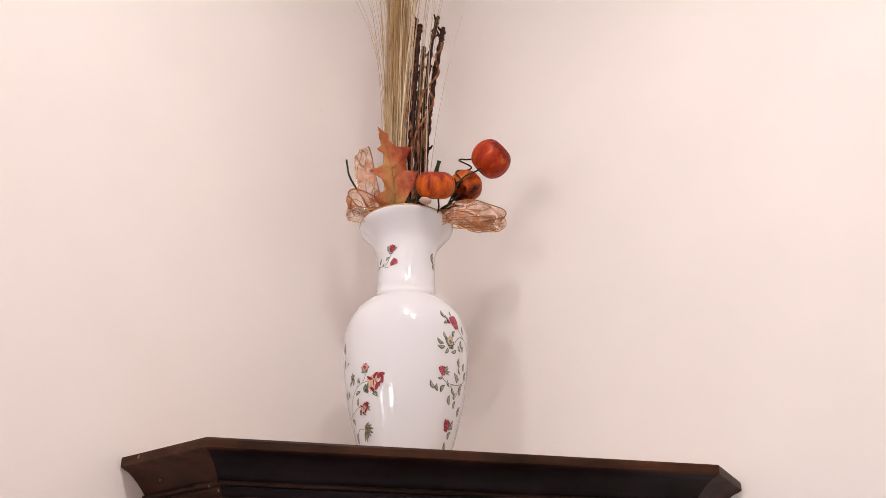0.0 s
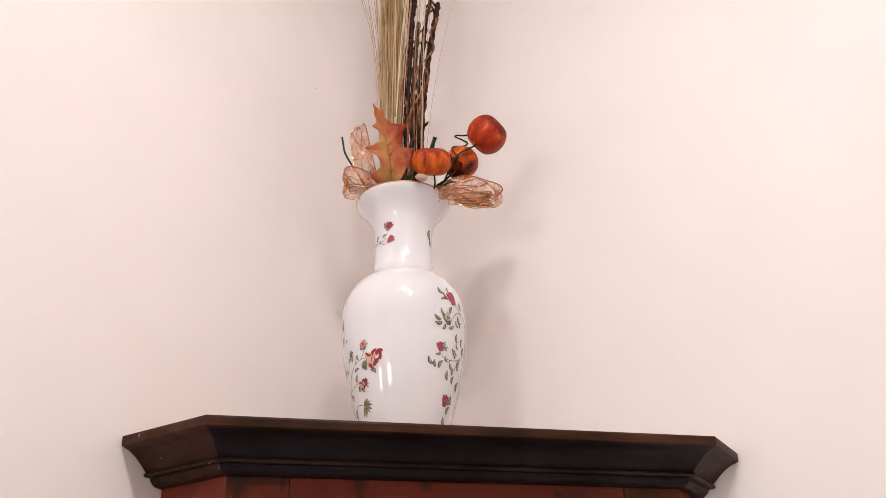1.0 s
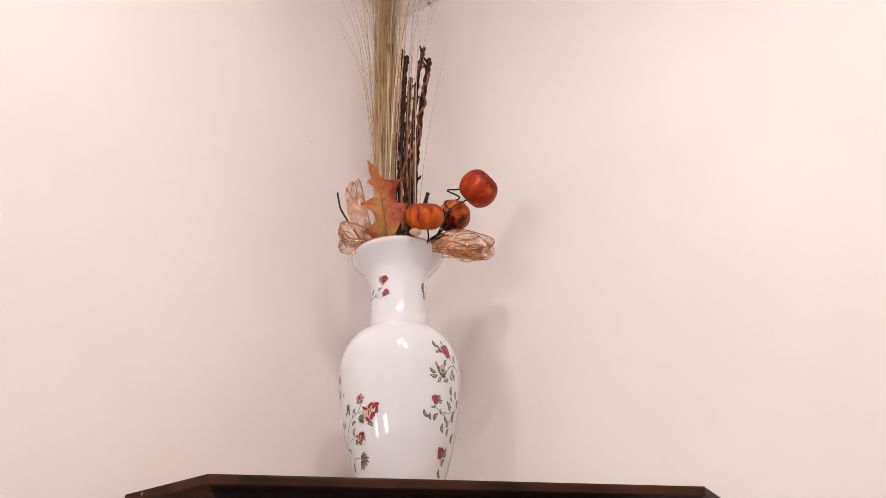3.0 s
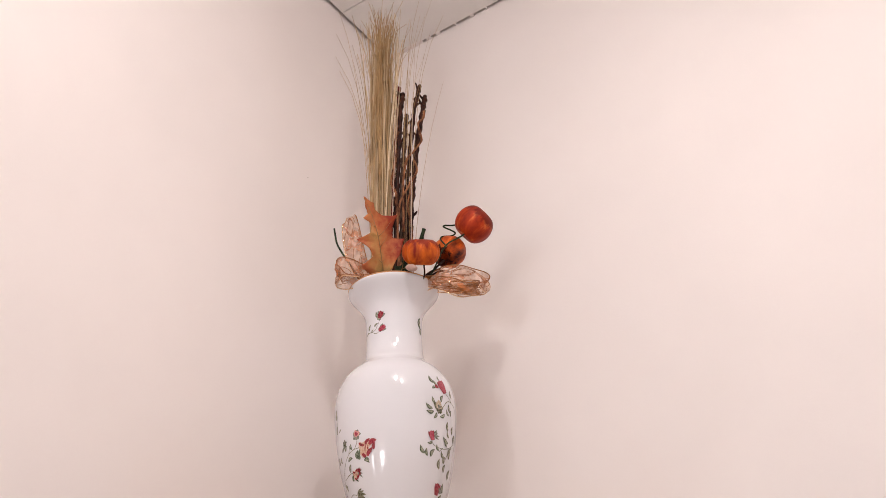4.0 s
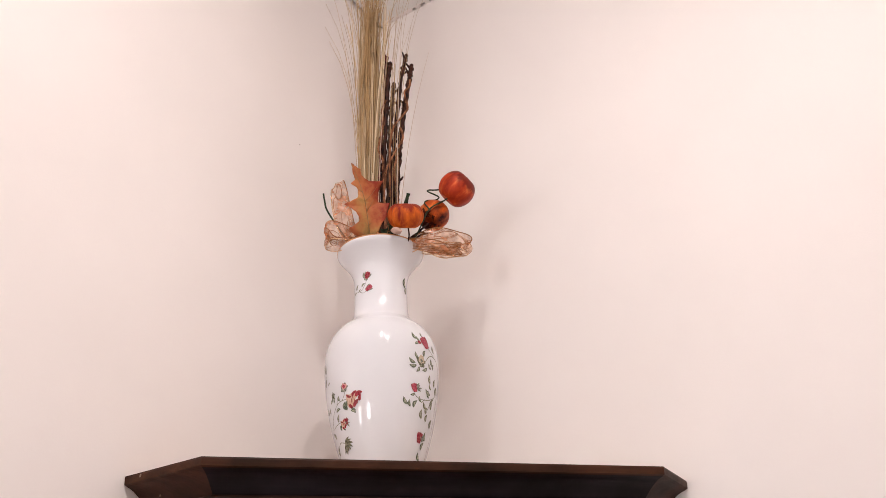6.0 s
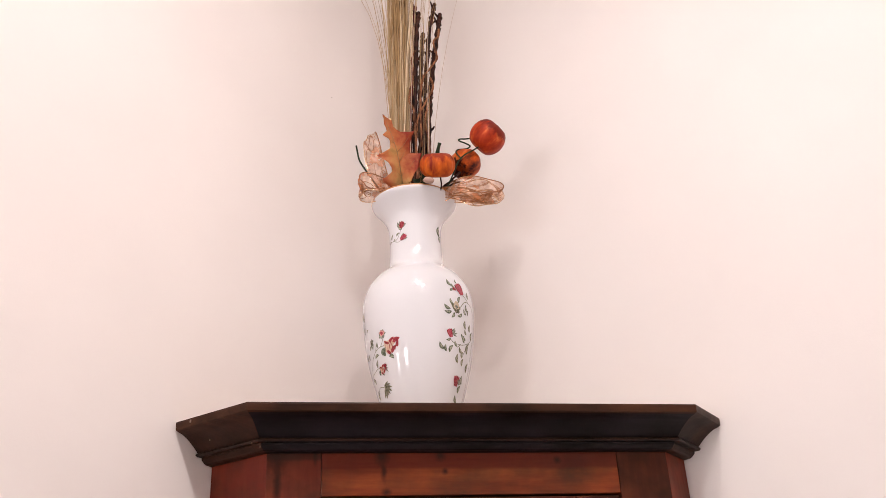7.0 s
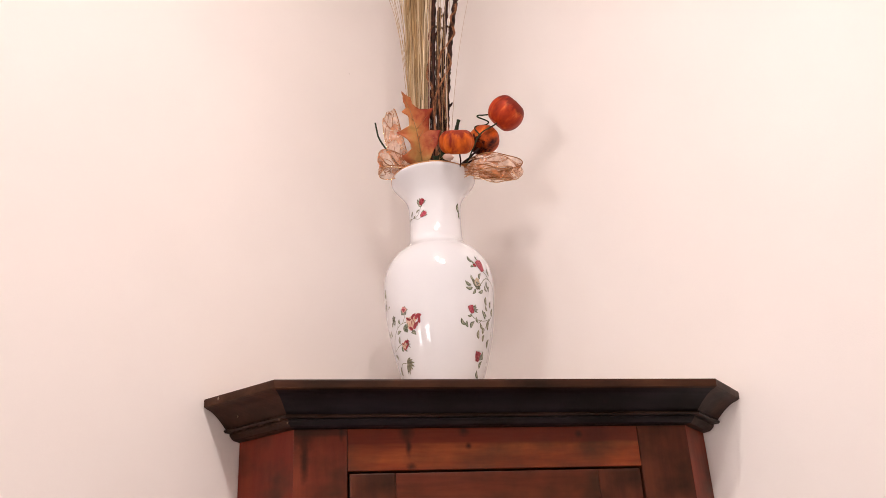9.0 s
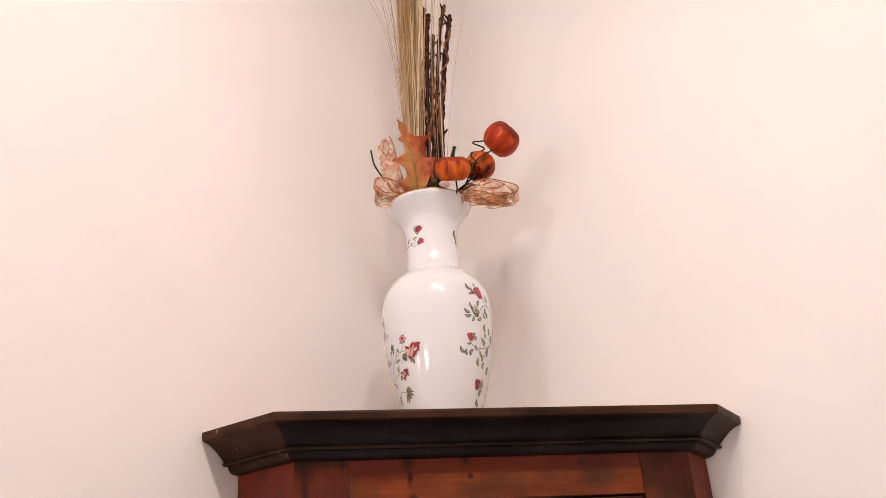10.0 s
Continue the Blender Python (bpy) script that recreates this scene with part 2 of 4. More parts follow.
def leaf_skin():
    m = material("autumn_leaf", (0.4, 0.15, 0.06), 0.6, Specular_IOR_Level=0.25)
    at = coords(m)
    sep = node(m, "ShaderNodeSeparateXYZ")
    link(m, at, sep.inputs[0])
    add = m.node_tree.nodes.new("ShaderNodeMath")
    add.operation = "MULTIPLY_ADD"
    add.inputs[1].default_value = 2.2
    link(m, sep.outputs[1], add.inputs[0])
    n = noise_of(m, at, 34, 5, 0.62)
    wide = m.node_tree.nodes.new("ShaderNodeMath")
    wide.operation = "ABSOLUTE"
    link(m, sep.outputs[0], wide.inputs[0])
    far = m.node_tree.nodes.new("ShaderNodeMath")
    far.operation = "MULTIPLY_ADD"
    far.inputs[1].default_value = 11.0
    link(m, wide.outputs[0], far.inputs[0])
    link(m, n, far.inputs[2])
    lean = m.node_tree.nodes.new("ShaderNodeMath")
    lean.operation = "MULTIPLY_ADD"
    lean.inputs[1].default_value = 1.5
    link(m, sep.outputs[0], lean.inputs[0])
    link(m, far.outputs[0], lean.inputs[2])
    link(m, lean.outputs[0], add.inputs[2])
    c = ramp(m, add.outputs[0], [(0.44, (0.25, 0.150, 0.042)), (0.60, (0.44, 0.210, 0.065)), (0.80, (0.42, 0.120, 0.040)), (0.98, (0.25, 0.029, 0.012))])
    # reddened margin on the far lobes
    edge = ramp(m, noise_of(m, at, 60, 3), [(0.5, (0, 0, 0)), (0.8, (0.6,) * 3)])
    link(m, mix(m, edge, c, (0.34, 0.085, 0.02)), bsdf(m).inputs["Base Color"])
    bump(m, noise_of(m, at, 240, 3), 0.3, 0.001)
    bsdf(m).inputs["Subsurface Weight"].default_value = 0.0
    return m


M_LEAF = leaf_skin()
M_VEIN = material("leaf_vein", (0.22, 0.115, 0.035), 0.6)


def organza():
    """Sheer copper ribbon: thin see-through cloth with glossy threads."""
    m = material("copper_organza", (0.52, 0.165, 0.045), 0.30)
    tree = m.node_tree
    clear = tree.nodes.new("ShaderNodeBsdfTransparent")
    clear.inputs[0].default_value = (1.0, 0.90, 0.82, 1)
    both = tree.nodes.new("ShaderNodeMixShader")
    weave = ramp(m, noise_of(m, coords(m), 45, 3), [(0.40, (0.06,) * 3), (0.66, (0.66,) * 3)])
    link(m, weave, both.inputs[0])
    link(m, clear.outputs[0], both.inputs[1])
    link(m, bsdf(m).outputs[0], both.inputs[2])
    link(m, both.outputs[0], tree.nodes["Material Output"].inputs[0])
    return m


M_ORGANZA = organza()
M_THREAD = material("gold_thread", (0.30, 0.12, 0.038), 0.36, 0.3)
M_GLITTER = material("pale_gold_glitter", (0.80, 0.56, 0.36), 0.18, 0.85)
M_GLASS = material("window_glass", (1, 1, 1), 0.02, Transmission_Weight=1.0, IOR=1.45)
M_BULB = material("lit_bulb", (1, 1, 1), 0.4)
bsdf(M_BULB).inputs["Emission Color"].default_value = (1.0, 0.88, 0.76, 1)
bsdf(M_BULB).inputs["Emission Strength"].default_value = 14.0
M_CHIP = material("pale_chipped_wood", (0.24, 0.17, 0.12), 0.7)
M_TAG = material("pale_pink_foam", (0.52, 0.34, 0.28), 0.8)


# ---- mesh helpers ----
def mesh_of(name, bm, mat, smooth=True):
    me = bpy.data.meshes.new(name)
    bmesh.ops.recalc_face_normals(bm, faces=bm.faces)
    for f in bm.faces:
        f.smooth = smooth
    bm.to_mesh(me)
    bm.free()
    me.materials.append(mat)
    return me


def part(name, bm, mat, parent=None, label="", smooth=True):
    ob = new(name, mesh_of(name, bm, mat, smooth))
    ob.parent = parent
    return tagged(ob, label)


def thing(name, label, category, group="", kind="", at=(0, 0, 0)):
    ob = new(name)
    ob.empty_display_size = 0.05
    ob.location = at
    return tagged(ob, label, category, group, kind)


def add_box(bm, size, m=None, bevel=0.0):
    made = bmesh.ops.create_cube(bm, size=1.0, matrix=(m or Matrix()) @ Matrix.Diagonal((*size, 1)))
    if bevel:
        edges = {e for v in made["verts"] for e in v.link_edges}
        bmesh.ops.bevel(bm, geom=list(edges), offset=bevel, segments=2, affect="EDGES", profile=0.6)


def box(size, m=None, bevel=0.0):
    bm = bmesh.new()
    add_box(bm, size, m, bevel)
    return bm


def add_prism(bm, outline, z0, z1):
    """A slab with the given outline in plan."""
    low = [bm.verts.new((x, y, z0)) for x, y in outline]
    high = [bm.verts.new((x, y, z1)) for x, y in outline]
    bm.faces.new(low[::-1])
    bm.faces.new(high)
    n = len(low)
    for i in range(n):
        bm.faces.new((low[i], low[(i + 1) % n], high[(i + 1) % n], high[i]))


def add_tube(bm, path, radii, sides=6, cap=True):
    """A round bar along a path; radii is one number or one per point."""
    path = [Vector(p) for p in path]
    if isinstance(radii, (int, float)):
        radii = [radii] * len(path)
    rings, x = [], None
    for i, p in enumerate(path):
        d = (path[min(i + 1, len(path) - 1)] - path[max(i - 1, 0)]).normalized()
        if x is None:
            x = d.orthogonal().normalized()
        x = (x - d * x.dot(d)).normalized()
        y = d.cross(x)
        rings.append([bm.verts.new(p + (x * math.cos(k * math.tau / sides) + y * math.sin(k * math.tau / sides)) * radii[i]) for k in range(sides)])
    for a, b in zip(rings, rings[1:]):
        for k in range(sides):
            bm.faces.new((a[k], a[(k + 1) % sides], b[(k + 1) % sides], b[k]))
    if cap:
        bm.faces.new(rings[0][::-1])
        bm.faces.new(rings[-1])


def tube(path, radii, sides=6):
    bm = bmesh.new()
    add_tube(bm, path, radii, sides)
    return bm


def spline(points, n):
    """A smooth path through a few points."""
    p = [Vector(q) for q in points]
    p = [p[0] * 2 - p[1]] + p + [p[-1] * 2 - p[-2]]
    out = []
    for k in range(n + 1):
        s = k / n * (len(p) - 3)
        i = min(int(s), len(p) - 4)
        t = s - i
        a, b, c, d = p[i:i + 4]
        out.append(0.5 * ((2 * b) + (c - a) * t + (2 * a - 5 * b + 4 * c - d) * t * t + (3 * b - a - 3 * c + d) * t ** 3))
    return out


def lathe(profile, turns=96):
    bm = bmesh.new()
    rings = [[bm.verts.new((r * math.cos(k * math.tau / turns), r * math.sin(k * math.tau / turns), z)) for k in range(turns)] for z, r in profile]
    for a, b in zip(rings, rings[1:]):
        for k in range(turns):
            bm.faces.new((a[k], a[(k + 1) % turns], b[(k + 1) % turns], b[k]))
    bm.faces.new(rings[0][::-1])
    bm.faces.new(rings[-1])
    return bm


# ---- the room ----
THICK = 0.12
ROOM = Matrix(((E1.x, E2.x, 0, CORNER.x), (E1.y, E2.y, 0, CORNER.y), (0, 0, 1, 0), (0, 0, 0, 1)))


def slab(name, u0, u1, v0, v1, z0, z1, mat, label, category):
    bm = box((u1 - u0, v1 - v0, z1 - z0), ROOM @ Matrix.Translation(((u0 + u1) / 2, (v0 + v1) / 2, (z0 + z1) / 2)))
    ob = part(name, bm, mat, None, label, False)
    return tagged(ob, category=category, kind="structure")


HIGH = CEIL + 0.25
slab("floor", -THICK, LEN1 + THICK, NOOK - THICK, LEN2 + THICK, -0.1, 0.0, M_FLOOR, "pale beige vinyl floor of the room", "floor")
slab("wall_west", 0.0, WALL_END, -THICK, 0.0, 0.0, HIGH, M_WALL, "cream painted plaster wall behind the cupboard", "wall")
slab("wall_nook_side", WALL_END - THICK, WALL_END, NOOK, -THICK, 0.0, HIGH, M_WALL, "plain cream painted return wall of the nook", "wall")
slab("wall_nook_end", WALL_END - THICK, LEN1 + THICK, NOOK - THICK, NOOK, 0.0, HIGH, M_WALL, "plain cream painted wall of the nook", "wall")
slab("wall_north", -THICK, 0.0, -THICK, LEN2 + THICK, 0.0, HIGH, M_WALL, "cream painted plaster wall beside the cupboard", "wall")
slab("wall_east", 0.0, LEN1, LEN2, LEN2 + THICK, 0.0, HIGH, M_WALL, "plain cream painted wall across the room", "wall")
bm = bmesh.new()
for v0, v1, z0, z1 in ((NOOK, WIN_V0, 0, HIGH), (WIN_V1, LEN2 + THICK, 0, HIGH), (WIN_V0, WIN_V1, 0, WIN_Z0), (WIN_V0, WIN_V1, WIN_Z1, HIGH)):
    add_box(bm, (THICK, v1 - v0, z1 - z0), ROOM @ Matrix.Translation((LEN1 + THICK / 2, (v0 + v1) / 2, (z0 + z1) / 2)))
tagged(part("wall_south", bm, M_WALL, None, "cream painted wall with a small window", False), category="wall", kind="structure")

# window with three upright lights, two rows of panes
window = thing("window_1", "white window with three narrow upright lights", "window", kind="structure", at=room(LEN1, WIN_V0, WIN_Z0))
wm = Matrix.Translation(-window.location) @ ROOM


def bar(name, v0, v1, z0, z1, d0=0.02, d1=0.07):
    part(name, box((d1 - d0, v1 - v0, z1 - z0), wm @ Matrix.Translation((LEN1 + (d0 + d1) / 2, (v0 + v1) / 2, (z0 + z1) / 2)), 0.004), M_TRIM, window, smooth=False)


bar("window_frame", WIN_V0, WIN_V0 + 0.04, WIN_Z0, WIN_Z1)
bar("window_frame", WIN_V1 - 0.04, WIN_V1, WIN_Z0, WIN_Z1)
bar("window_frame", WIN_V0 + 0.04, WIN_V1 - 0.04, WIN_Z1 - 0.04, WIN_Z1)
bar("window_frame", WIN_V0 + 0.04, WIN_V1 - 0.04, WIN_Z0, WIN_Z0 + 0.04)
for v, half in ((-0.20, 0.012), (0.36, 0.025), (0.54, 0.012)):
    bar("mullion", v - half, v + half, 1.55, WIN_Z1 - 0.04)
bar("transom", WIN_V0 + 0.04, WIN_V1 - 0.04, 1.43, 1.55, 0.015, 0.075)
bar("infill_panel", WIN_V0 + 0.04, WIN_V1 - 0.04, WIN_Z0 + 0.04, 1.085, 0.02, 0.06)
bar("infill_panel", WIN_V0 + 0.04, WIN_V1 - 0.04, 1.235, 1.43, 0.02, 0.06)
for v0, v1 in ((-0.10, 0.25), (0.59, WIN_V1 - 0.04)):
    bar("infill_panel", v0, v1, 1.085, 1.235, 0.02, 0.06)
bar("infill_panel", -0.19, 0.34, 1.55, WIN_Z1 - 0.04, 0.02, 0.06)
bar("window_sill", WIN_V0, WIN_V1, WIN_Z0 - 0.02, WIN_Z0 - 0.001, -0.03, 0.019)

for v, z0, z1, wide, share in PANES:
    pane = part("pane", box((0.004, wide + 0.02, z1 - z0 + 0.02), wm @ Matrix.Translation((LEN1 + 0.045, v, (z0 + z1) / 2))), M_GLASS, window, "clear glass", False)
    pane.visible_shadow = False

# suspended ceiling: tiles with dark ragged joints, kept in one mesh
bm = bmesh.new()
TILE = 0.61
U_CUT, V_CUT = 0.179, 0.61
edges_u = [0.0058] + [U_CUT + TILE * i for i in range(5)] + [LEN1]
edges_v = [NOOK, 0.0065] + [V_CUT + TILE * i for i in range(4)] + [LEN2]
for ua, ub in zip(edges_u, edges_u[1:]):
    for va, vb in zip(edges_v, edges_v[1:]):
        if ub > LEN1 + 0.001 or vb > LEN2 + 0.001 or ub - ua < 0.02 or vb - va < 0.02 or (va < -0.1 and ua < WALL_END - 0.3):
            continue
        g = 0.0008
        add_box(bm, (ub - ua - 2 * g, vb - va - 2 * g, 0.016), ROOM @ Matrix.Translation(((ua + ub) / 2, (va + vb) / 2, CEIL + 0.008)), 0.0015)
tagged(part("ceiling", bm, M_TILE, None, "off-white suspended ceiling tiles with dark joints at the walls", False), category="ceiling", kind="structure")
slab("ceiling_void", -THICK, LEN1 + THICK, NOOK - THICK, LEN2 + THICK, HIGH, HIGH + 0.1, M_DARKGAP, "dark slab above the suspended ceiling", "ceiling")

# ragged caulk patches along the joint with the walls
rnd = random.Random(5)
bm = bmesh.new()
u = 0.0
while u < 2.4:
    w = rnd.uniform(0.02, 0.09)
    if u < 0.075:
        add_box(bm, (w, 0.010, 0.005), ROOM @ Matrix.Translation((u + w / 2, 0.004, CEIL + 0.002)))
    u += w + rnd.uniform(0.01, 0.05)
add_box(bm, (0.012, 0.10, 0.005), ROOM @ Matrix.Translation((0.005, 0.05, CEIL + 0.002)))
v = 0.11
while v < 2.4:
    w = rnd.uniform(0.004, 0.014)
    add_box(bm, (0.012, w, 0.005), ROOM @ Matrix.Translation((0.005, v + w / 2, CEIL + 0.002)))
    v += w + rnd.uniform(0.012, 0.045) + (0.06 if v > 0.25 else 0)
tagged(part("ceiling_caulk", bm, M_WALL, None, "cream paint bridging the ceiling joint in patches", False), category="caulk", kind="structure")

for name, place, n in (("nail_hole", Vector((-0.184, 0.2975, TOP + 0.703)), E2), ("nail_hole", Vector((0.303, 0.153, TOP + 0.698)), E1)):
    bm = bmesh.new()
    bmesh.ops.create_uvsphere(bm, u_segments=8, v_segments=6, radius=0.0009, matrix=Matrix.Translation(place))
    tagged(part(name, bm, M_CHIP, None, "tiny brown nail hole in the cream wall"), category="nail hole", kind="structure")

# two small round lamps set in the ceiling
for place in DOWNLIGHTS:
    lampfit = thing("downlight", "small round white ceiling downlight, lit", "ceiling light", "ceiling downlights", at=place)
    part("trim_ring", lathe([(0.0, 0.082), (-0.004, 0.081), (-0.006, 0.074), (-0.005, 0.060), (-0.001, 0.059)], 40), M_TRIM, lampfit)
    part("lens", lathe([(-0.0052, 0.058), (-0.0072, 0.054), (-0.0084, 0.036), (-0.0088, 0.006)], 32), M_BULB, lampfit, "glowing frosted lens")

# ---- corner cupboard ----
cup = thing("corner_cupboard", "red-brown stained pine corner cupboard with a dark moulded cornice", "cupboard", at=(0, 0.27, 0))
base = Matrix.Translation(-cup.location)
FACE, HALF = 0.0645, 0.281      # front plane and half its width
T225 = math.tan(radians(22.5))


def wall_hit(x, y, side):
    """Where a 45 degree return that starts at (x, y) meets the wall, less a hair."""
    d = 0.0
    e, n = (E1, E2) if side < 0 else (E2, E1)
    nx, ny = -e.y, e.x
    if nx * (x - CORNER.x) + ny * (y - CORNER.y) < 0:
        nx, ny = -nx, -ny
    h = nx * (x - CORNER.x) + ny * (y - CORNER.y)
    rate = nx * side + ny
    d = (h - 0.0015) / -rate
    return x + side * d, y + d


def ring(o):
    """Plan of the front and returns, o outside the carcase."""
    x, y = HALF + o * T225, FACE - o
    return [wall_hit(-x, y, -1), (-x, y), (x, y), wall_hit(x, y, 1)]


# cornice: top fillet, deep cove, bead and bottom fillet
PROFILE = [(0.0, 0.0645), (-0.0025, 0.0650), (-0.0110, 0.0645), (-0.0125, 0.0610)]
for k in range(9):
    PROFILE.append((-0.0130 - 0.0235 * (k / 8) ** 1.25, 0.0600 - 0.0350 * (k / 8) ** 0.82))
PROFILE += [(-0.0368, 0.0275), (-0.0392, 0.0290), (-0.0412, 0.0262), (-0.0412, 0.0185), (-0.0440, 0.0180), (-0.0480, 0.0140), (-0.0500, 0.0105), (-0.0510, 0.0)]


def cornice_piece(name, i, label, profile, mat):
    bm = bmesh.new()
    rows = []
    for z, o in profile:
        a, b = Vector((*ring(o)[i], TOP + z)), Vector((*ring(o)[i + 1], TOP + z))
        rows.append([bm.verts.new(base @ a.lerp(b, k / 12)) for k in range(13)])
    for r, s in zip(rows, rows[1:]):
        for k in range(12):
            bm.faces.new((r[k], r[k + 1], s[k + 1], s[k]))
    return part(name, bm, mat, cup, label, False)


for i in range(3):
    cornice_piece("cornice_edge", i, "worn brown edge board of the cornice, lit tone in its colour", PROFILE[:4], M_EDGE)
    # front takes the shaded tone, the two returns the lit one
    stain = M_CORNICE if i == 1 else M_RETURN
    ob = cornice_piece("cornice_cove", i, "dark stained hollow moulding, shade in its colour" if i == 1 else "lighter brown hollow moulding, lit tone in its colour", PROFILE[3:13], stain)
    for k, f in enumerate(ob.data.polygons):
        f.use_smooth = k >= 12
    cornice_piece("cornice_bead", i, "thin brown bead, highlight in its colour", PROFILE[12:16], M_BEAD)
    cornice_piece("cornice_foot", i, "dark stained lower moulding, shade in its colour" if i == 1 else "lighter brown lower moulding, lit tone in its colour", PROFILE[15:], stain)

# unseen from below; pale so that it bounces light onto wall and vase
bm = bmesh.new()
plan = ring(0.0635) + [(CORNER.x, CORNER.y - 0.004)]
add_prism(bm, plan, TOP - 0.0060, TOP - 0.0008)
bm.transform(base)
part("top_board", bm, M_TOP, cup, "unseen pale pine top board that bounces light up", False)


def panel(name, p, q, z0, z1, depth, mat, label="", bevel=0.0007, proud=0.0):
    """An upright board between two plan points, its face on the line p to q."""
    p, q = Vector((*p, 0)), Vector((*q, 0))
    along = (q - p).normalized()
    n = Vector((-along.y, along.x, 0))      # into the cupboard
    m = Matrix(((along.x, n.x, 0, 0), (along.y, n.y, 0, 0), (0, 0, 1, 0), (0, 0, 0, 1)))
    c = (p + q) / 2 + n * (depth / 2 - proud)
    c.z = (z0 + z1) / 2
    bm = box(((q - p).length, depth, z1 - z0), None, bevel)
    ob = part(name, bm, mat, cup, label, False)
    ob.matrix_local = base @ Matrix.Translation(c) @ m
    return ob


L, A, B, R = ring(0.0)
LOW = TOP - 0.0505
DOOR_T = TOP - 0.1075
panel("side_return", L, A, 0.08, LOW, 0.018, M_WOOD_RED, "bright red-brown return board")
panel("side_return", B, R, 0.08, LOW, 0.018, M_WOOD_Z)
DL, DR = -0.2095, 0.2065
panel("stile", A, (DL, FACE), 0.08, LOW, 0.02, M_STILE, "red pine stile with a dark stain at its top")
panel("stile", (DR, FACE), B, 0.08, LOW, 0.02, M_PANEL_Z, "darker brown pine stile")
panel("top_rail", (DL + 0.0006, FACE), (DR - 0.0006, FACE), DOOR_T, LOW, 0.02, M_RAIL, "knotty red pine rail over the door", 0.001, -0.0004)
panel("bottom_rail", (DL + 0.0006, FACE), (DR - 0.0006, FACE), 0.08, 0.16, 0.02, M_WOOD_X)
for i, (p, q) in enumerate(zip(ring(0.008), ring(0.008)[1:])):
    panel("plinth", p, q, 0.0, 0.0795, 0.02, M_CORNICE)
for p, q in (((CORNER.x, CORNER.y), L), (R, (CORNER.x, CORNER.y))):
    p, q = Vector(p), Vector(q)
    c = Vector((CORNER.x, CORNER.y - 0.25))
    s = [v + (c - v).normalized() * 0.012 for v in (p, q)]
    panel("back_board", s[1], s[0], 0.08, LOW, 0.006, M_WOOD_Z)

# the door, a hair inside its opening
door = thing("door", "red-brown framed cupboard door, closed", "", at=(0, 0, 0))
del door["label"]
door.parent = cup
door.location = base @ Vector((0, 0, 0))


def door_piece(name, x0, x1, z0, z1, y, depth, mat, bevel=0.002):
    ob = part(name, box((x1 - x0, depth, z1 - z0), None, bevel), mat, door, smooth=False)
    ob.location = ((x0 + x1) / 2, y + depth / 2, (z0 + z1) / 2)


G = 0.0032
X0, X1, Z0, Z1 = DL + G, DR - G, 0.1635, DOOR_T - G
ST = 0.062
door_piece("door_stile", X0, X0 + ST, Z0, Z1, FACE + 0.0015, 0.02, M_PANEL_Z)
door_piece("door_stile", X1 - ST, X1, Z0, Z1, FACE + 0.0015, 0.02, M_PANEL_Z)
door_piece("door_rail", X0 + ST, X1 - ST, Z1 - 0.07, Z1, FACE + 0.0019, 0.019, M_PANEL)
door_piece("door_rail", X0 + ST, X1 - ST, Z0, Z0 + 0.09, FACE + 0.0019, 0.019, M_PANEL)
door_piece("door_panel", X0 + ST, X1 - ST, Z0 + 0.09, Z1 - 0.07, FACE + 0.008, 0.01, M_PANEL)
bm = lathe([(0.0, 0.008), (0.008, 0.007), (0.014, 0.012), (0.02, 0.015), (0.026, 0.012), (0.028, 0.004)], 20)
bm.transform(Matrix.Translation((X1 - ST / 2, FACE + 0.0015, 1.0)) @ pose(0, 0, 0, 90))
part("knob", bm, M_CORNICE, door, "turned dark wooden knob")

# pale chips knocked out of the cornice
for x, y, z, r in ((-0.3826, 0.0740, -0.0043, 0.0022), (-0.3566, 0.0876, -0.0256, 0.0016), (-0.3001, 0.0470, -0.0402, 0.0022), (-0.2896, 0.0487, -0.0451, 0.0017)):
    bm = bmesh.new()
    bmesh.ops.create_icosphere(bm, subdivisions=2, radius=r, matrix=base @ pose(x, y, TOP + z, 0, 20, 40) @ Matrix.Diagonal((0.6, 0.5, 1.3, 1)))
    part("paint_chip", bm, M_CHIP, cup, "pale chip in the dark stain")

# ---- the vase ----
vase = thing("vase", "tall white porcelain vase painted with red flowers and green sprigs", "vase", at=VASE)
VP = [(0.0, 0.046), (0.004, 0.0490), (0.030, 0.0563), (0.061, 0.0663), (0.090, 0.0745), (0.111, 0.0797), (0.132, 0.0836), (0.154, 0.0868), (0.175, 0.0887),
      (0.190, 0.0898), (0.205, 0.0901), (0.220, 0.0889), (0.235, 0.0856), (0.248, 0.0800), (0.260, 0.0715), (0.269, 0.0615), (0.277, 0.0530), (0.285, 0.0475), (0.294, 0.0447),
      (0.310, 0.0434), (0.340, 0.0436), (0.356, 0.0446), (0.370, 0.0485), (0.382, 0.0555), (0.392, 0.0632), (0.399, 0.0690), (0.4035, 0.0717), (0.4060, 0.0722)]


def profile_smooth(points, n):
    return [(p.x, p.y) for p in spline([(z, r, 0) for z, r in points], n)]


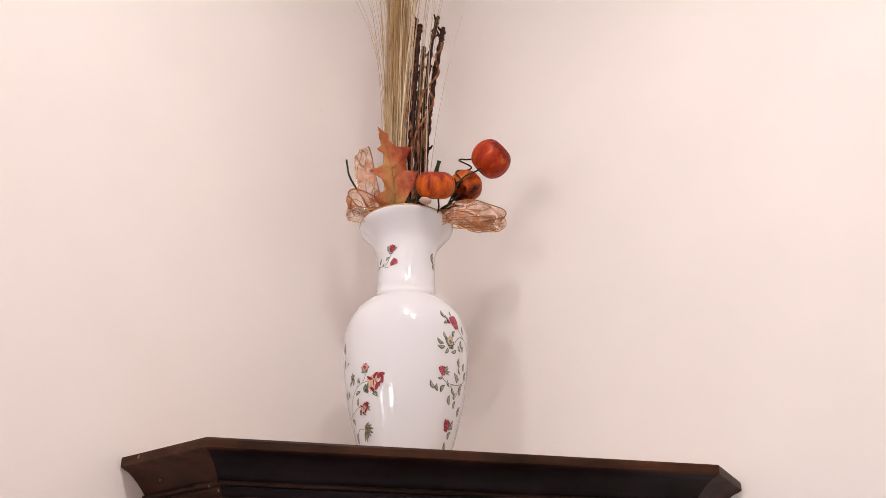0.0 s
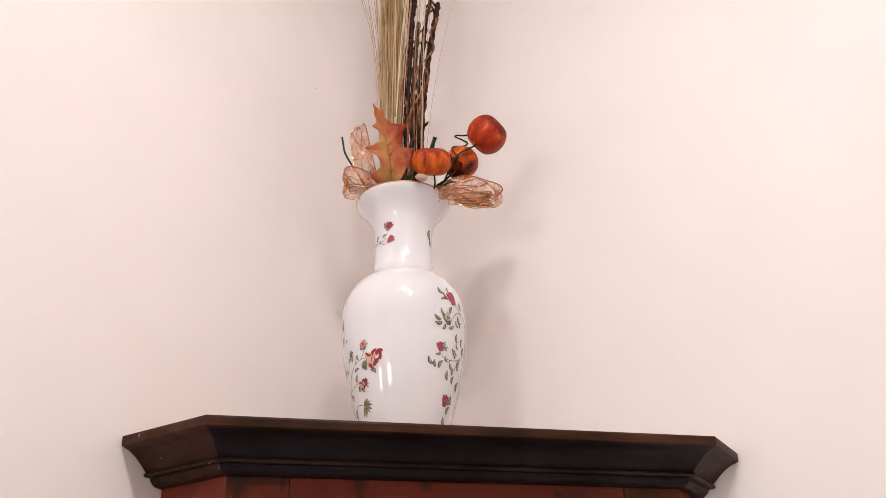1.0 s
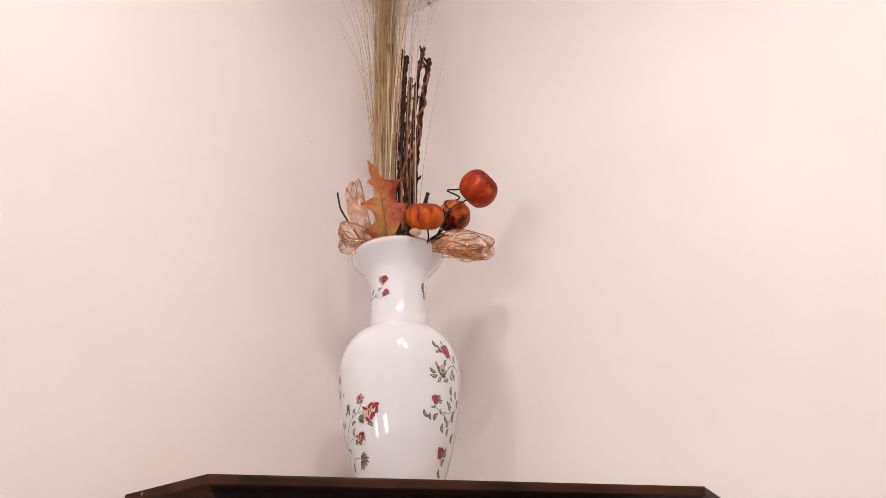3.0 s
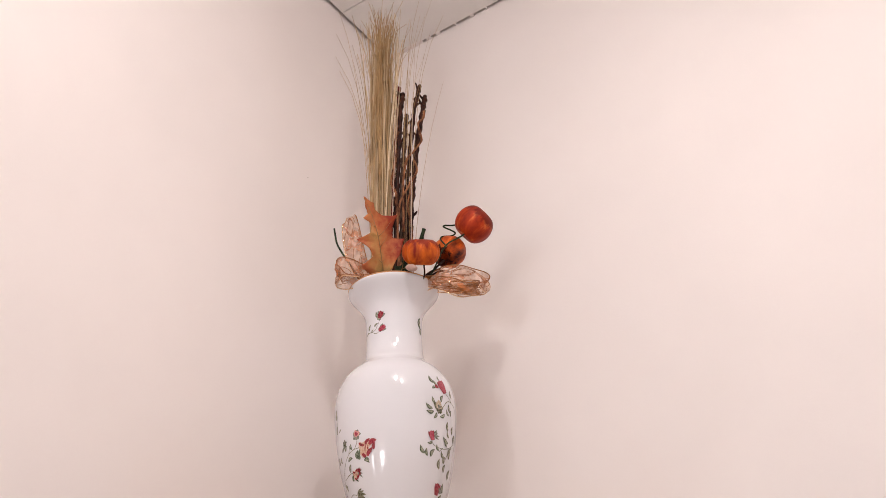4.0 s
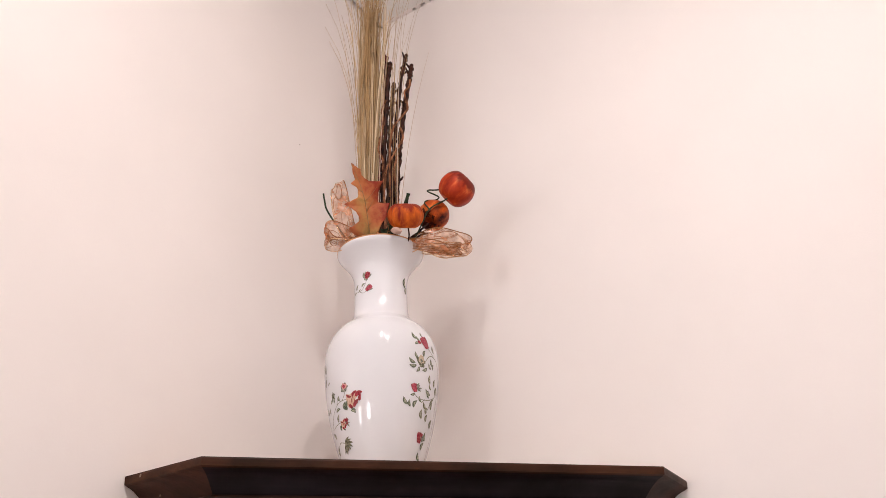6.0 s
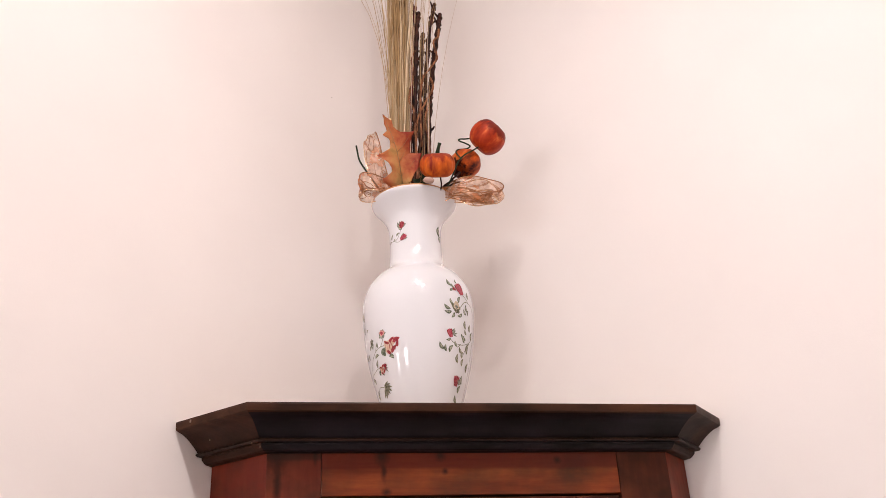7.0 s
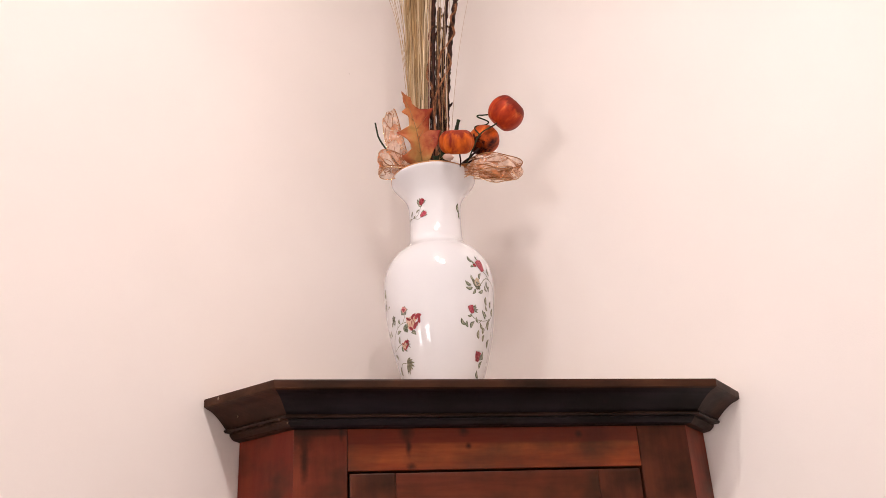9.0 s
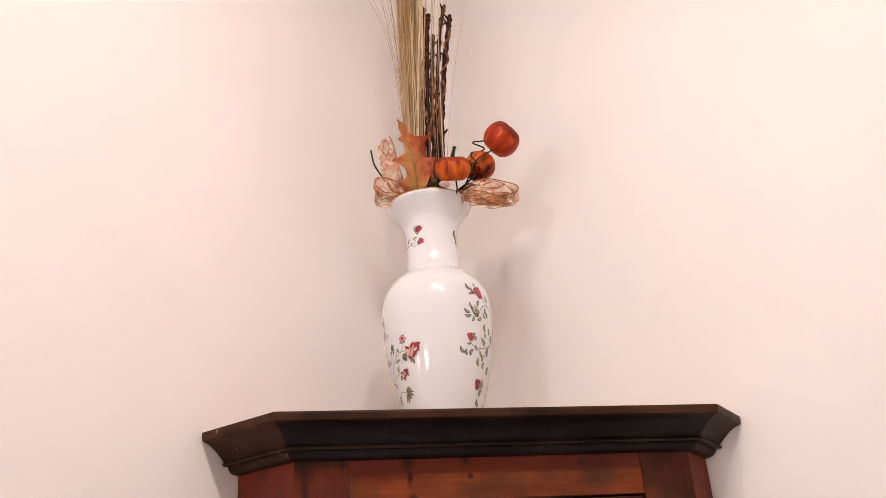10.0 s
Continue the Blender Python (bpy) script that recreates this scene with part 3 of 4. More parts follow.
OUTER = profile_smooth(VP, 110)
ZS, RS = np.array([z for z, r in OUTER]), np.array([r for z, r in OUTER])
inner = [(RIM_Z, 0.0712), (RIM_Z - 0.0006, 0.0694), (0.398, 0.0640), (0.385, 0.0535), (0.37, 0.0445), (0.35, 0.0402), (0.30, 0.039), (0.285, 0.041), (0.26, 0.06), (0.2, 0.085), (0.06, 0.06), (0.008, 0.042)]
part("body", lathe(OUTER + inner, 112), M_PORCELAIN, vase, "glossy white porcelain body")
bm = bmesh.new()
add_tube(bm, [(0.0716 * math.cos(k * math.tau / 96), 0.0716 * math.sin(k * math.tau / 96), RIM_Z - 0.0004) for k in range(97)], 0.0012, 6, False)
part("gilt_rim", bm, M_GILT, vase, "thin worn gilt line round the rim")


def on_vase(theta, z, lift=0.00035):
    """The place on the vase at an angle (degrees from the front) and a height."""
    r = float(np.interp(z, ZS, RS)) + lift
    a = YAW - math.pi / 2 + radians(theta)
    return Vector((r * math.cos(a), r * math.sin(a), z))


def blade(bm, theta, z, turn, length, width, lift=0.0004, bend=0.15, tip=1.0):
    """A leaf or petal painted on the vase: a pointed oval."""
    k = 57.3 / float(np.interp(z, ZS, RS))
    ca, sa = math.cos(radians(turn)), math.sin(radians(turn))
    n, left, right = 7, [], []
    for i in range(n + 1):
        s = i / n
        w = width / 2 * max(0.0, math.sin(math.pi * s ** (0.8 * tip))) ** (0.8 if tip >= 1 else 0.55)
        off = bend * length * math.sin(math.pi * s)
        for sgn, row in ((1, left), (-1, right)):
            x, y = s * length - length / 2, off + sgn * w
            row.append(bm.verts.new(on_vase(theta + (x * ca - y * sa) * k, z + x * sa + y * ca, lift)))
    for i in range(n):
        bm.faces.new((left[i], left[i + 1], right[i + 1], right[i]))


def stroke(bm, points, width, lift=0.0003):
    pts = spline([(t, z, 0) for t, z in points], 6 * (len(points) - 1))
    left, right = [], []
    for i, p in enumerate(pts):
        a, b = pts[max(i - 1, 0)], pts[min(i + 1, len(pts) - 1)]
        k = 57.3 / float(np.interp(p.y, ZS, RS))
        dx, dz = (b.x - a.x) / k, b.y - a.y
        n = math.hypot(dx, dz) or 1
        w = width / 2 * (1 + 0.25 * math.sin(i * 1.7))
        left.append(bm.verts.new(on_vase(p.x - dz / n * w * k, p.y + dx / n * w, lift)))
        right.append(bm.verts.new(on_vase(p.x + dz / n * w * k, p.y - dx / n * w, lift)))
    for i in range(len(pts) - 1):
        bm.faces.new((left[i], left[i + 1], right[i + 1], right[i]))


def leaves(items, mat, parent):
    bm = bmesh.new()
    for t, z, turn, length in items:
        blade(bm, t, z, turn, length * 1.12, length * 0.47)
    part("painted_leaves", bm, mat, parent)
    bm = bmesh.new()
    for t, z, turn, length in items:
        blade(bm, t, z + length * 0.02, turn, length * 0.72, length * 0.21, 0.0006, 0.22)
    tagged(part("painted_leaf_lights", bm, M_PALE, parent), kind="stuff")


def stems(lines, parent, width=0.0009):
    bm = bmesh.new()
    for line in lines:
        stroke(bm, line, width)
    part("painted_stem", bm, M_OLIVE, parent)


def bloom(t, z, size, parent, outer, inner_mat, heart, petals=6, turn=0):
    """An open painted flower: two whorls of petals and a heart."""
    rn = random.Random(int(t * 7 + z * 9000))
    for mat, n, reach, wide, lift in ((M_DARKRED if outer is M_RED else outer, 5, 0.50, 0.44, 0.00042), (outer, petals, 0.46, 0.46, 0.0005), (inner_mat, petals, 0.34, 0.34, 0.00065), (heart, 3, 0.20, 0.26, 0.0008)):
        bm = bmesh.new()
        k = 57.3 / float(np.interp(z, ZS, RS))
        off = rn.uniform(-0.1, 0.12) * size * (lift > 0.0006)
        for i in range(n):
            a = turn + 360 * i / n + rn.uniform(-14, 14)
            d = size * reach * 0.5 * rn.uniform(0.6, 1.15)
            blade(bm, t + d * math.cos(radians(a)) * k, z + d * math.sin(radians(a)) + off, a + rn.uniform(-25, 25), size * reach * rn.uniform(0.8, 1.25), size * wide * rn.uniform(0.6, 0.95), lift, 0.05, rn.choice((0.9, 1.05)))
        part("painted_petals", bm, mat, parent)


def bud(t, z, size, turn, parent, mat, hood, spread=24):
    """A closed flower: three overlapping petals, the side ones in the hood's colour."""
    k = 57.3 / float(np.interp(z, ZS, RS))
    for m, turns, long, wide, lift in ((hood, (-1.25, 1.25), 0.88, 0.38, 0.0005), (mat, (-0.45, 0.5, 0.0), 0.82, 0.34, 0.0006)):
        bm = bmesh.new()
        for q in turns:
            a = turn + q * spread
            d = size * 0.10
            blade(bm, t + d * (math.cos(radians(a)) - 1.0 * math.cos(radians(turn)) * 0.6) * k, z + d * (math.sin(radians(a)) - 0.6 * math.sin(radians(turn))), a, size * long, size * wide, lift, 0.06 * (1 if q > 0 else -1), 0.9)
        part("painted_petals", bm, m, parent)


def rose(t, z, size, parent):
    """An open rose brushed loosely: a peach heart, red petal rims, a green sepal and fine dark strokes."""
    k = 57.3 / float(np.interp(z, ZS, RS))
    strokes = {
        (M_PEACH, 0.0005): ((0.0, 0.0, 62, 0.80, 0.50), (-0.10, 0.10, 125, 0.62, 0.36), (0.10, 0.12, 30, 0.5, 0.3)),
        (M_RED, 0.0006): ((0.30, 0.28, 20, 0.42, 0.22), (0.36, 0.08, 80, 0.34, 0.15), (0.10, 0.34, 40, 0.36, 0.14), (0.17, -0.20, 48, 0.46, 0.18), (-0.10, -0.36, -55, 0.34, 0.14)),
        (M_DARKRED, 0.0007): ((-0.16, 0.28, 150, 0.36, 0.12), (0.03, 0.06, 70, 0.44, 0.05), (0.12, 0.0, 105, 0.30, 0.05), (0.26, -0.10, 70, 0.3, 0.07)),
        (M_LEAFGREEN, 0.00065): ((-0.34, -0.22, 102, 0.44, 0.20), (0.02, -0.52, -30, 0.26, 0.10), (-0.27, -0.10, 80, 0.3, 0.10)),
    }
    for (mat, lift), marks in strokes.items():
        bm = bmesh.new()
        for dx, dz, turn, long, wide in marks:
            blade(bm, t + dx * 1.15 * size * k, z + dz * 0.85 * size, turn, long * size, wide * size, lift, 0.10, 0.95)
        part("painted_petals", bm, mat, parent)


def spikes(t, z, size, turn, parent, mat, n=7, fan=150):
    """A fringed flower head seen from the side: a fan of narrow petals."""
    k = 57.3 / float(np.interp(z, ZS, RS))
    rn = random.Random(int(z * 9999))
    bm = bmesh.new()
    for i in range(n):
        a = turn + fan * (i / (n - 1) - 0.5)
        long = size * rn.uniform(0.5, 0.68)
        blade(bm, t + long * 0.5 * math.cos(radians(a)) * k, z + long * 0.5 * math.sin(radians(a)), a, long, size * 0.17, 0.0005 + 0.00002 * i, 0.08)
    part("painted_petals", bm, mat, parent)


def sprig(label):
    ob = new("flower_sprig")
    ob.parent = vase
    return tagged(ob, label)


# lower sprig with the open rose
s1 = sprig("painted sprig with an open red rose and buds")
stems([[(-33, 0.1300), (-44, 0.1290), (-53, 0.1220), (-62, 0.1080), (-68, 0.0920), (-74, 0.0640), (-78, 0.04)], [(-42, 0.0990), (-51, 0.1000), (-64, 0.0960)],
       [(-80, 0.1260), (-75, 0.1080), (-71, 0.0900)], [(-35.6, 0.1430), (-36.5, 0.1370), (-40, 0.1300)], [(-48, 0.0710), (-56, 0.0735), (-62, 0.0690), (-69, 0.0560), (-72, 0.04)],
       [(-46, 0.1370), (-49, 0.1260)], [(-71, 0.1620), (-67, 0.1690), (-66, 0.1800)]], s1)
leaves([(-37, 0.1215, 70, 0.011), (-27, 0.1095, -35, 0.009), (-52, 0.1350, 60, 0.008), (-44, 0.1345, 95, 0.008), (-47.6, 0.1178, 12, 0.010)], M_LEAFGREEN, s1)
leaves([(-57, 0.1350, 30, 0.009), (-70, 0.1255, 105, 0.012), (-64, 0.1240, 95, 0.009), (-49, 0.1070, 70, 0.011), (-66, 0.0857, -60, 0.011), (-64.5, 0.0640, 80, 0.013),
        (-60, 0.1640, 25, 0.007), (-67, 0.1690, 85, 0.012), (-66, 0.1915, 90, 0.016), (-54, 0.1420, 120, 0.009)], M_GREY, s1)
rose(-26.8, 0.1262, 0.0315, s1)
bloom(-35.6, 0.1477, 0.0160, s1, M_GREY, M_PINK, M_ROSE, 7)
bloom(-53.5, 0.1430, 0.0120, s1, M_GREY, M_OLIVE, M_GREY, 5)
rose(-42.5, 0.0961, 0.0185, s1)
spikes(-40.0, 0.0965, 0.0150, 10, s1, M_GREY, 4, 100)
spikes(-47.0, 0.0690, 0.0240, -35, s1, M_OLIVE, 8, 150)
spikes(-46.0, 0.0680, 0.0150, -35, s1, M_DARKRED, 3, 60)

# upper sprig on the other flank
s2 = sprig("painted sprig with a pink bud and an olive flower")
stems([[(52, 0.1880), (58, 0.1985), (65, 0.2010), (74, 0.1950), (80, 0.176), (82, 0.150)], [(54, 0.2120), (60, 0.2080), (66, 0.2010)]], s2, 0.0011)
bud(53, 0.2186, 0.0260, 118, s2, M_ROSE, M_RED)
bud(45, 0.2165, 0.0090, 170, s2, M_RED, M_DARKRED)
leaves([(39.4, 0.2265, 125, 0.012), (42, 0.2135, 20, 0.009), (44, 0.2220, 130, 0.009), (49, 0.2320, 100, 0.007)], M_LEAFGREEN, s2)
bloom(46.3, 0.1859, 0.0210, s2, M_OLIVE, M_CREAM, M_GREY, 8)
leaves([(35.4, 0.1845, 150, 0.012), (36.3, 0.1775, 185, 0.012), (40.5, 0.1945, 120, 0.010), (50.7, 0.2000, 70, 0.011), (42, 0.1725, 240, 0.010), (51, 0.1755, 210, 0.011)], M_LEAFGREEN, s2)
leaves([(62, 0.1900, 110, 0.012), (66, 0.2140, 100, 0.012), (65, 0.1845, 80, 0.009), (59, 0.1830, 130, 0.010)], M_GREY, s2)

# trailing sprig below it
s3 = sprig("painted trailing sprig with small red buds")
stems([[(39, 0.1340), (44, 0.1295), (52, 0.1285), (60, 0.1310), (69, 0.1375), (74, 0.1440)], [(81, 0.1726), (78, 0.145), (77, 0.115), (79, 0.08), (80, 0.04)], [(54, 0.1300), (49, 0.1235)],
       [(70, 0.1370), (63, 0.1250), (58, 0.1100)]], s3)
bud(39.0, 0.1425, 0.0170, 110, s3, M_ROSE, M_DARKRED)
spikes(42.5, 0.1410, 0.0150, 40, s3, M_GREY, 4, 110)
leaves([(44, 0.1475, 80, 0.008), (37, 0.1335, 200, 0.008), (29.5, 0.1225, 125, 0.012), (34.5, 0.1195, 100, 0.010), (41, 0.1195, 60, 0.012), (47, 0.1285, 120, 0.009), (57.7, 0.1425, 150, 0.013),
        (59, 0.1390, 100, 0.011)], M_LEAFGREEN, s3)
leaves([(60, 0.1625, 95, 0.013), (61, 0.1515, 120, 0.009), (69, 0.1605, 85, 0.012), (54.7, 0.1210, 130, 0.011), (67, 0.1270, 80, 0.016), (51.2, 0.1073, 95, 0.013), (60, 0.1040, 80, 0.011),
        (58, 0.1145, 75, 0.010), (71, 0.0990, 80, 0.014), (74, 0.1500, 80, 0.014)], M_OLIVE, s3)
bud(54, 0.0740, 0.0200, 85, s3, M_RED, M_ROSE)
spikes(58, 0.0700, 0.0190, 60, s3, M_GREY, 4, 70)
leaves([(62, 0.0640, 70, 0.012), (64, 0.0785, 100, 0.012), (59, 0.0490, 120, 0.012)], M_LEAFGREEN, s3)

# pair of tulips on the neck, and a leaf further round
s4 = sprig("painted pair of small red tulips on the neck")
stems([[(-26, 0.3420), (-31, 0.3340), (-40, 0.3260), (-60, 0.3270)], [(-27, 0.3220), (-36, 0.3205), (-48, 0.3260)]], s4, 0.0007)
bud(-25.0, 0.3485, 0.0180, 60, s4, M_RED, M_GREY, 34)
bud(-22.0, 0.3262, 0.0165, 30, s4, M_ROSE, M_GREY, 34)
leaves([(-31, 0.3510, 110, 0.011), (-28, 0.3450, 130, 0.009), (-35, 0.3345, 30, 0.008), (-54, 0.3350, 60, 0.010), (-62, 0.3260, 10, 0.008), (-46, 0.3270, 40, 0.006)], M_GREY, s4)
leaves([(68, 0.3430, 92, 0.018), (72, 0.3300, 80, 0.012)], M_LEAFGREEN, s4)

# ---- the dried arrangement ----
rnd = random.Random(11)


def stalk(bm, a0, b0, a1, b1, height, r, droop=0.0, start=-0.05):
    path = []
    n = 9
    for i in range(n + 1):
        s = i / n
        a = a0 + (a1 - a0) * (0.35 * s + 0.65 * s ** 2.2) + droop * s ** 6
        b = b0 + (b1 - b0) * s ** 1.4
        path.append(bouquet(a, b, start + (height - start) * s - abs(droop) * 0.25 * s ** 6))
    add_tube(bm, path, [r * (1 - 0.65 * (i / n) ** 1.5) for i in range(n + 1)], 4)


bm = bmesh.new()
for i in range(80):
    a0 = rnd.uniform(-0.033, -0.007)
    f = (a0 + 0.02) / 0.013
    h = rnd.uniform(0.50, 0.645)
    stalk(bm, a0, rnd.uniform(-0.02, 0.03), -0.010 + f * 0.031 + rnd.gauss(0, 0.014), rnd.uniform(-0.02, 0.03), h, rnd.uniform(0.0008, 0.0018), rnd.gauss(0, 0.012))
part("reed", bm, M_STRAW).name = "dried_grass"
tagged(bpy.data.objects["dried_grass"], "tall bundle of straw-coloured dried grass in the vase", "dried grass", kind="stuff")

bm = bmesh.new()
for i in range(170):
    a0 = rnd.uniform(-0.032, -0.002)
    h = 0.648 - abs(rnd.gauss(0, 0.065))
    stalk(bm, a0, rnd.uniform(-0.02, 0.03), -0.008 + rnd.gauss(0, 0.0135), rnd.uniform(-0.03, 0.03), h, rnd.uniform(0.0007, 0.0012), rnd.gauss(0, 0.012), start=rnd.uniform(0.10, 0.44))
for i in range(24):
    side = -1 if i % 2 else 1
    a0 = rnd.uniform(-0.035, -0.01) if side < 0 else rnd.uniform(0.0, 0.035)
    stalk(bm, a0, rnd.uniform(-0.02, 0.02), a0 + side * rnd.uniform(0.006, 0.048), rnd.uniform(-0.03, 0.05), rnd.uniform(0.42, 0.66), rnd.uniform(0.0005, 0.0009), side * rnd.uniform(0.005, 0.038))
tagged(part("grass_awns", bm, M_AWN), "loose fine dried grass wisps fanning out", "dried grass", kind="stuff")

bm = bmesh.new()
stalk(bm, 0.029, 0.02, 0.100, 0.02, 0.43, 0.0008, 0.0)
for a0, a1, h in ((-0.003, 0.028, 0.50), (0.030, 0.05, 0.50)):
    stalk(bm, a0, 0.03, a1, 0.03, h, 0.0011)
tagged(part("pale_reeds", bm, M_PINKREED), "a few pale pinkish reeds beside the twigs", "dried reeds", kind="stuff")


def stick(path, r, mat, label, seed):
    """A straight dark stick with swollen nodes and short broken spurs."""
    rn = random.Random(seed)
    n = 84
    pts = spline(path, n)
    rr = [r * 0.80 * (1 + rn.uniform(-0.10, 0.10)) for _ in range(n + 1)]
    bm = bmesh.new()
    i = 22 + rn.randint(0, 4)
    while i < n - 1:
        for k, f in ((-1, 1.12), (0, 1.34), (1, 1.10)):
            rr[i + k] *= f
        a = rn.uniform(0, math.tau)
        out = (SIDE * math.cos(a) + FORE * math.sin(a) * 0.6 + UP * 0.7).normalized()
        if rn.random() < 0.7:
            add_tube(bm, [pts[i], pts[i] + out * r * 1.9, pts[i] + out * r * rn.uniform(2.3, 3.2) + UP * r * 0.5], [r * 0.62, r * 0.42, r * 0.25], 6)
        i += rn.randint(4, 8)
    pts = [p + SIDE * rn.gauss(0, r * 0.10) for p in pts]
    rr[-1] *= 0.7
    add_tube(bm, pts, rr, 8)
    return tagged(part("twig", bm, mat), label, "twig", "sticks in the vase")


STICKS = [
    ((-0.004, 0.000), (0.0010, 0.20), (0.0120, 0.38), (0.0176, 0.440), 0.0040, M_REDBARK),
    ((0.0040, 0.010), (0.0100, 0.20), (0.0190, 0.36), (0.0243, 0.416), 0.0050, M_BARK),
    ((0.0200, 0.012), (0.0270, 0.20), (0.0430, 0.36), (0.0564, 0.432), 0.0045, M_BARK),
    ((0.0270, 0.000), (0.0360, 0.20), (0.0560, 0.36), (0.0653, 0.416), 0.0050, M_BARK),
    ((0.0130, -0.008), (0.0170, 0.20), (0.0250, 0.33), (0.0300, 0.380), 0.0048, M_GREYBARK),
    ((0.0220, -0.012), (0.0310, 0.20), (0.0440, 0.30), (0.0500, 0.350), 0.0042, M_GREYBARK),
]
for i, (a, b, c, d, r, mat) in enumerate(STICKS):
    dep = a[1]
    stick([bouquet(a[0] - 0.004, dep, -0.06), bouquet(a[0], dep, 0.05), bouquet(b[0], dep, b[1]), bouquet(c[0], dep, c[1]), bouquet(d[0], dep, d[1])], r, mat,
          "dark brown knobbly dried stick standing in the vase" if mat is M_BARK else "straight brown dried stick standing in the vase", i + 3)


def vine(points, r, seed):
    """A twisted copper-brown tendril: three strands laid like rope."""
    pts = spline(points, 90)
    rn = random.Random(seed)
    bm = bmesh.new()
    for s in range(3):
        path = []
        for i, p in enumerate(pts):
            a = i * 0.62 + s * math.tau / 3
            w = r * (0.9 + 0.25 * math.sin(i * 0.21 + seed))
            path.append(p + SIDE * math.cos(a) * w + FORE * math.sin(a) * w)
        add_tube(bm, path, [r * 0.85 * (1 + rn.uniform(-0.15, 0.15)) for _ in path], 5)
    tagged(part("twisted_vine", bm, M_VINE), "copper-brown twisted vine winding up round the sticks", "vine", "vines round the sticks")


for seed, radius, turns in (
        (1, 0.0011, ((0.018, -0.02), (0.012, 0.07), (0.010, 0.13), (0.009, 0.177), (0.0015, 0.196), (0.0031, 0.216), (0.0113, 0.259), (0.0084, 0.287), (0.016, 0.31))),
        (2, 0.0013, ((0.012, 0.00), (0.010, 0.09), (0.013, 0.14), (0.0165, 0.1613), (0.0339, 0.1984), (0.0436, 0.2173), (0.0455, 0.228), (0.041, 0.245))),
        (3, 0.0013, ((0.020, 0.10), (0.022, 0.20), (0.0284, 0.2458), (0.0413, 0.2651), (0.0540, 0.2847), (0.0547, 0.2969), (0.0505, 0.3263), (0.0600, 0.3383), (0.0620, 0.3551))),
        (4, 0.0010, ((0.030, 0.04), (0.034, 0.10), (0.028, 0.15), (0.036, 0.19)))):
    vine([bouquet(a, 0.028, c) for a, c in turns], radius, seed)

# ---- leaf ----
FRAME = Matrix(((SIDE.x, -FORE.x, 0, 0), (SIDE.y, -FORE.y, 0, 0), (0, 0, 1, 0), (0, 0, 0, 1)))


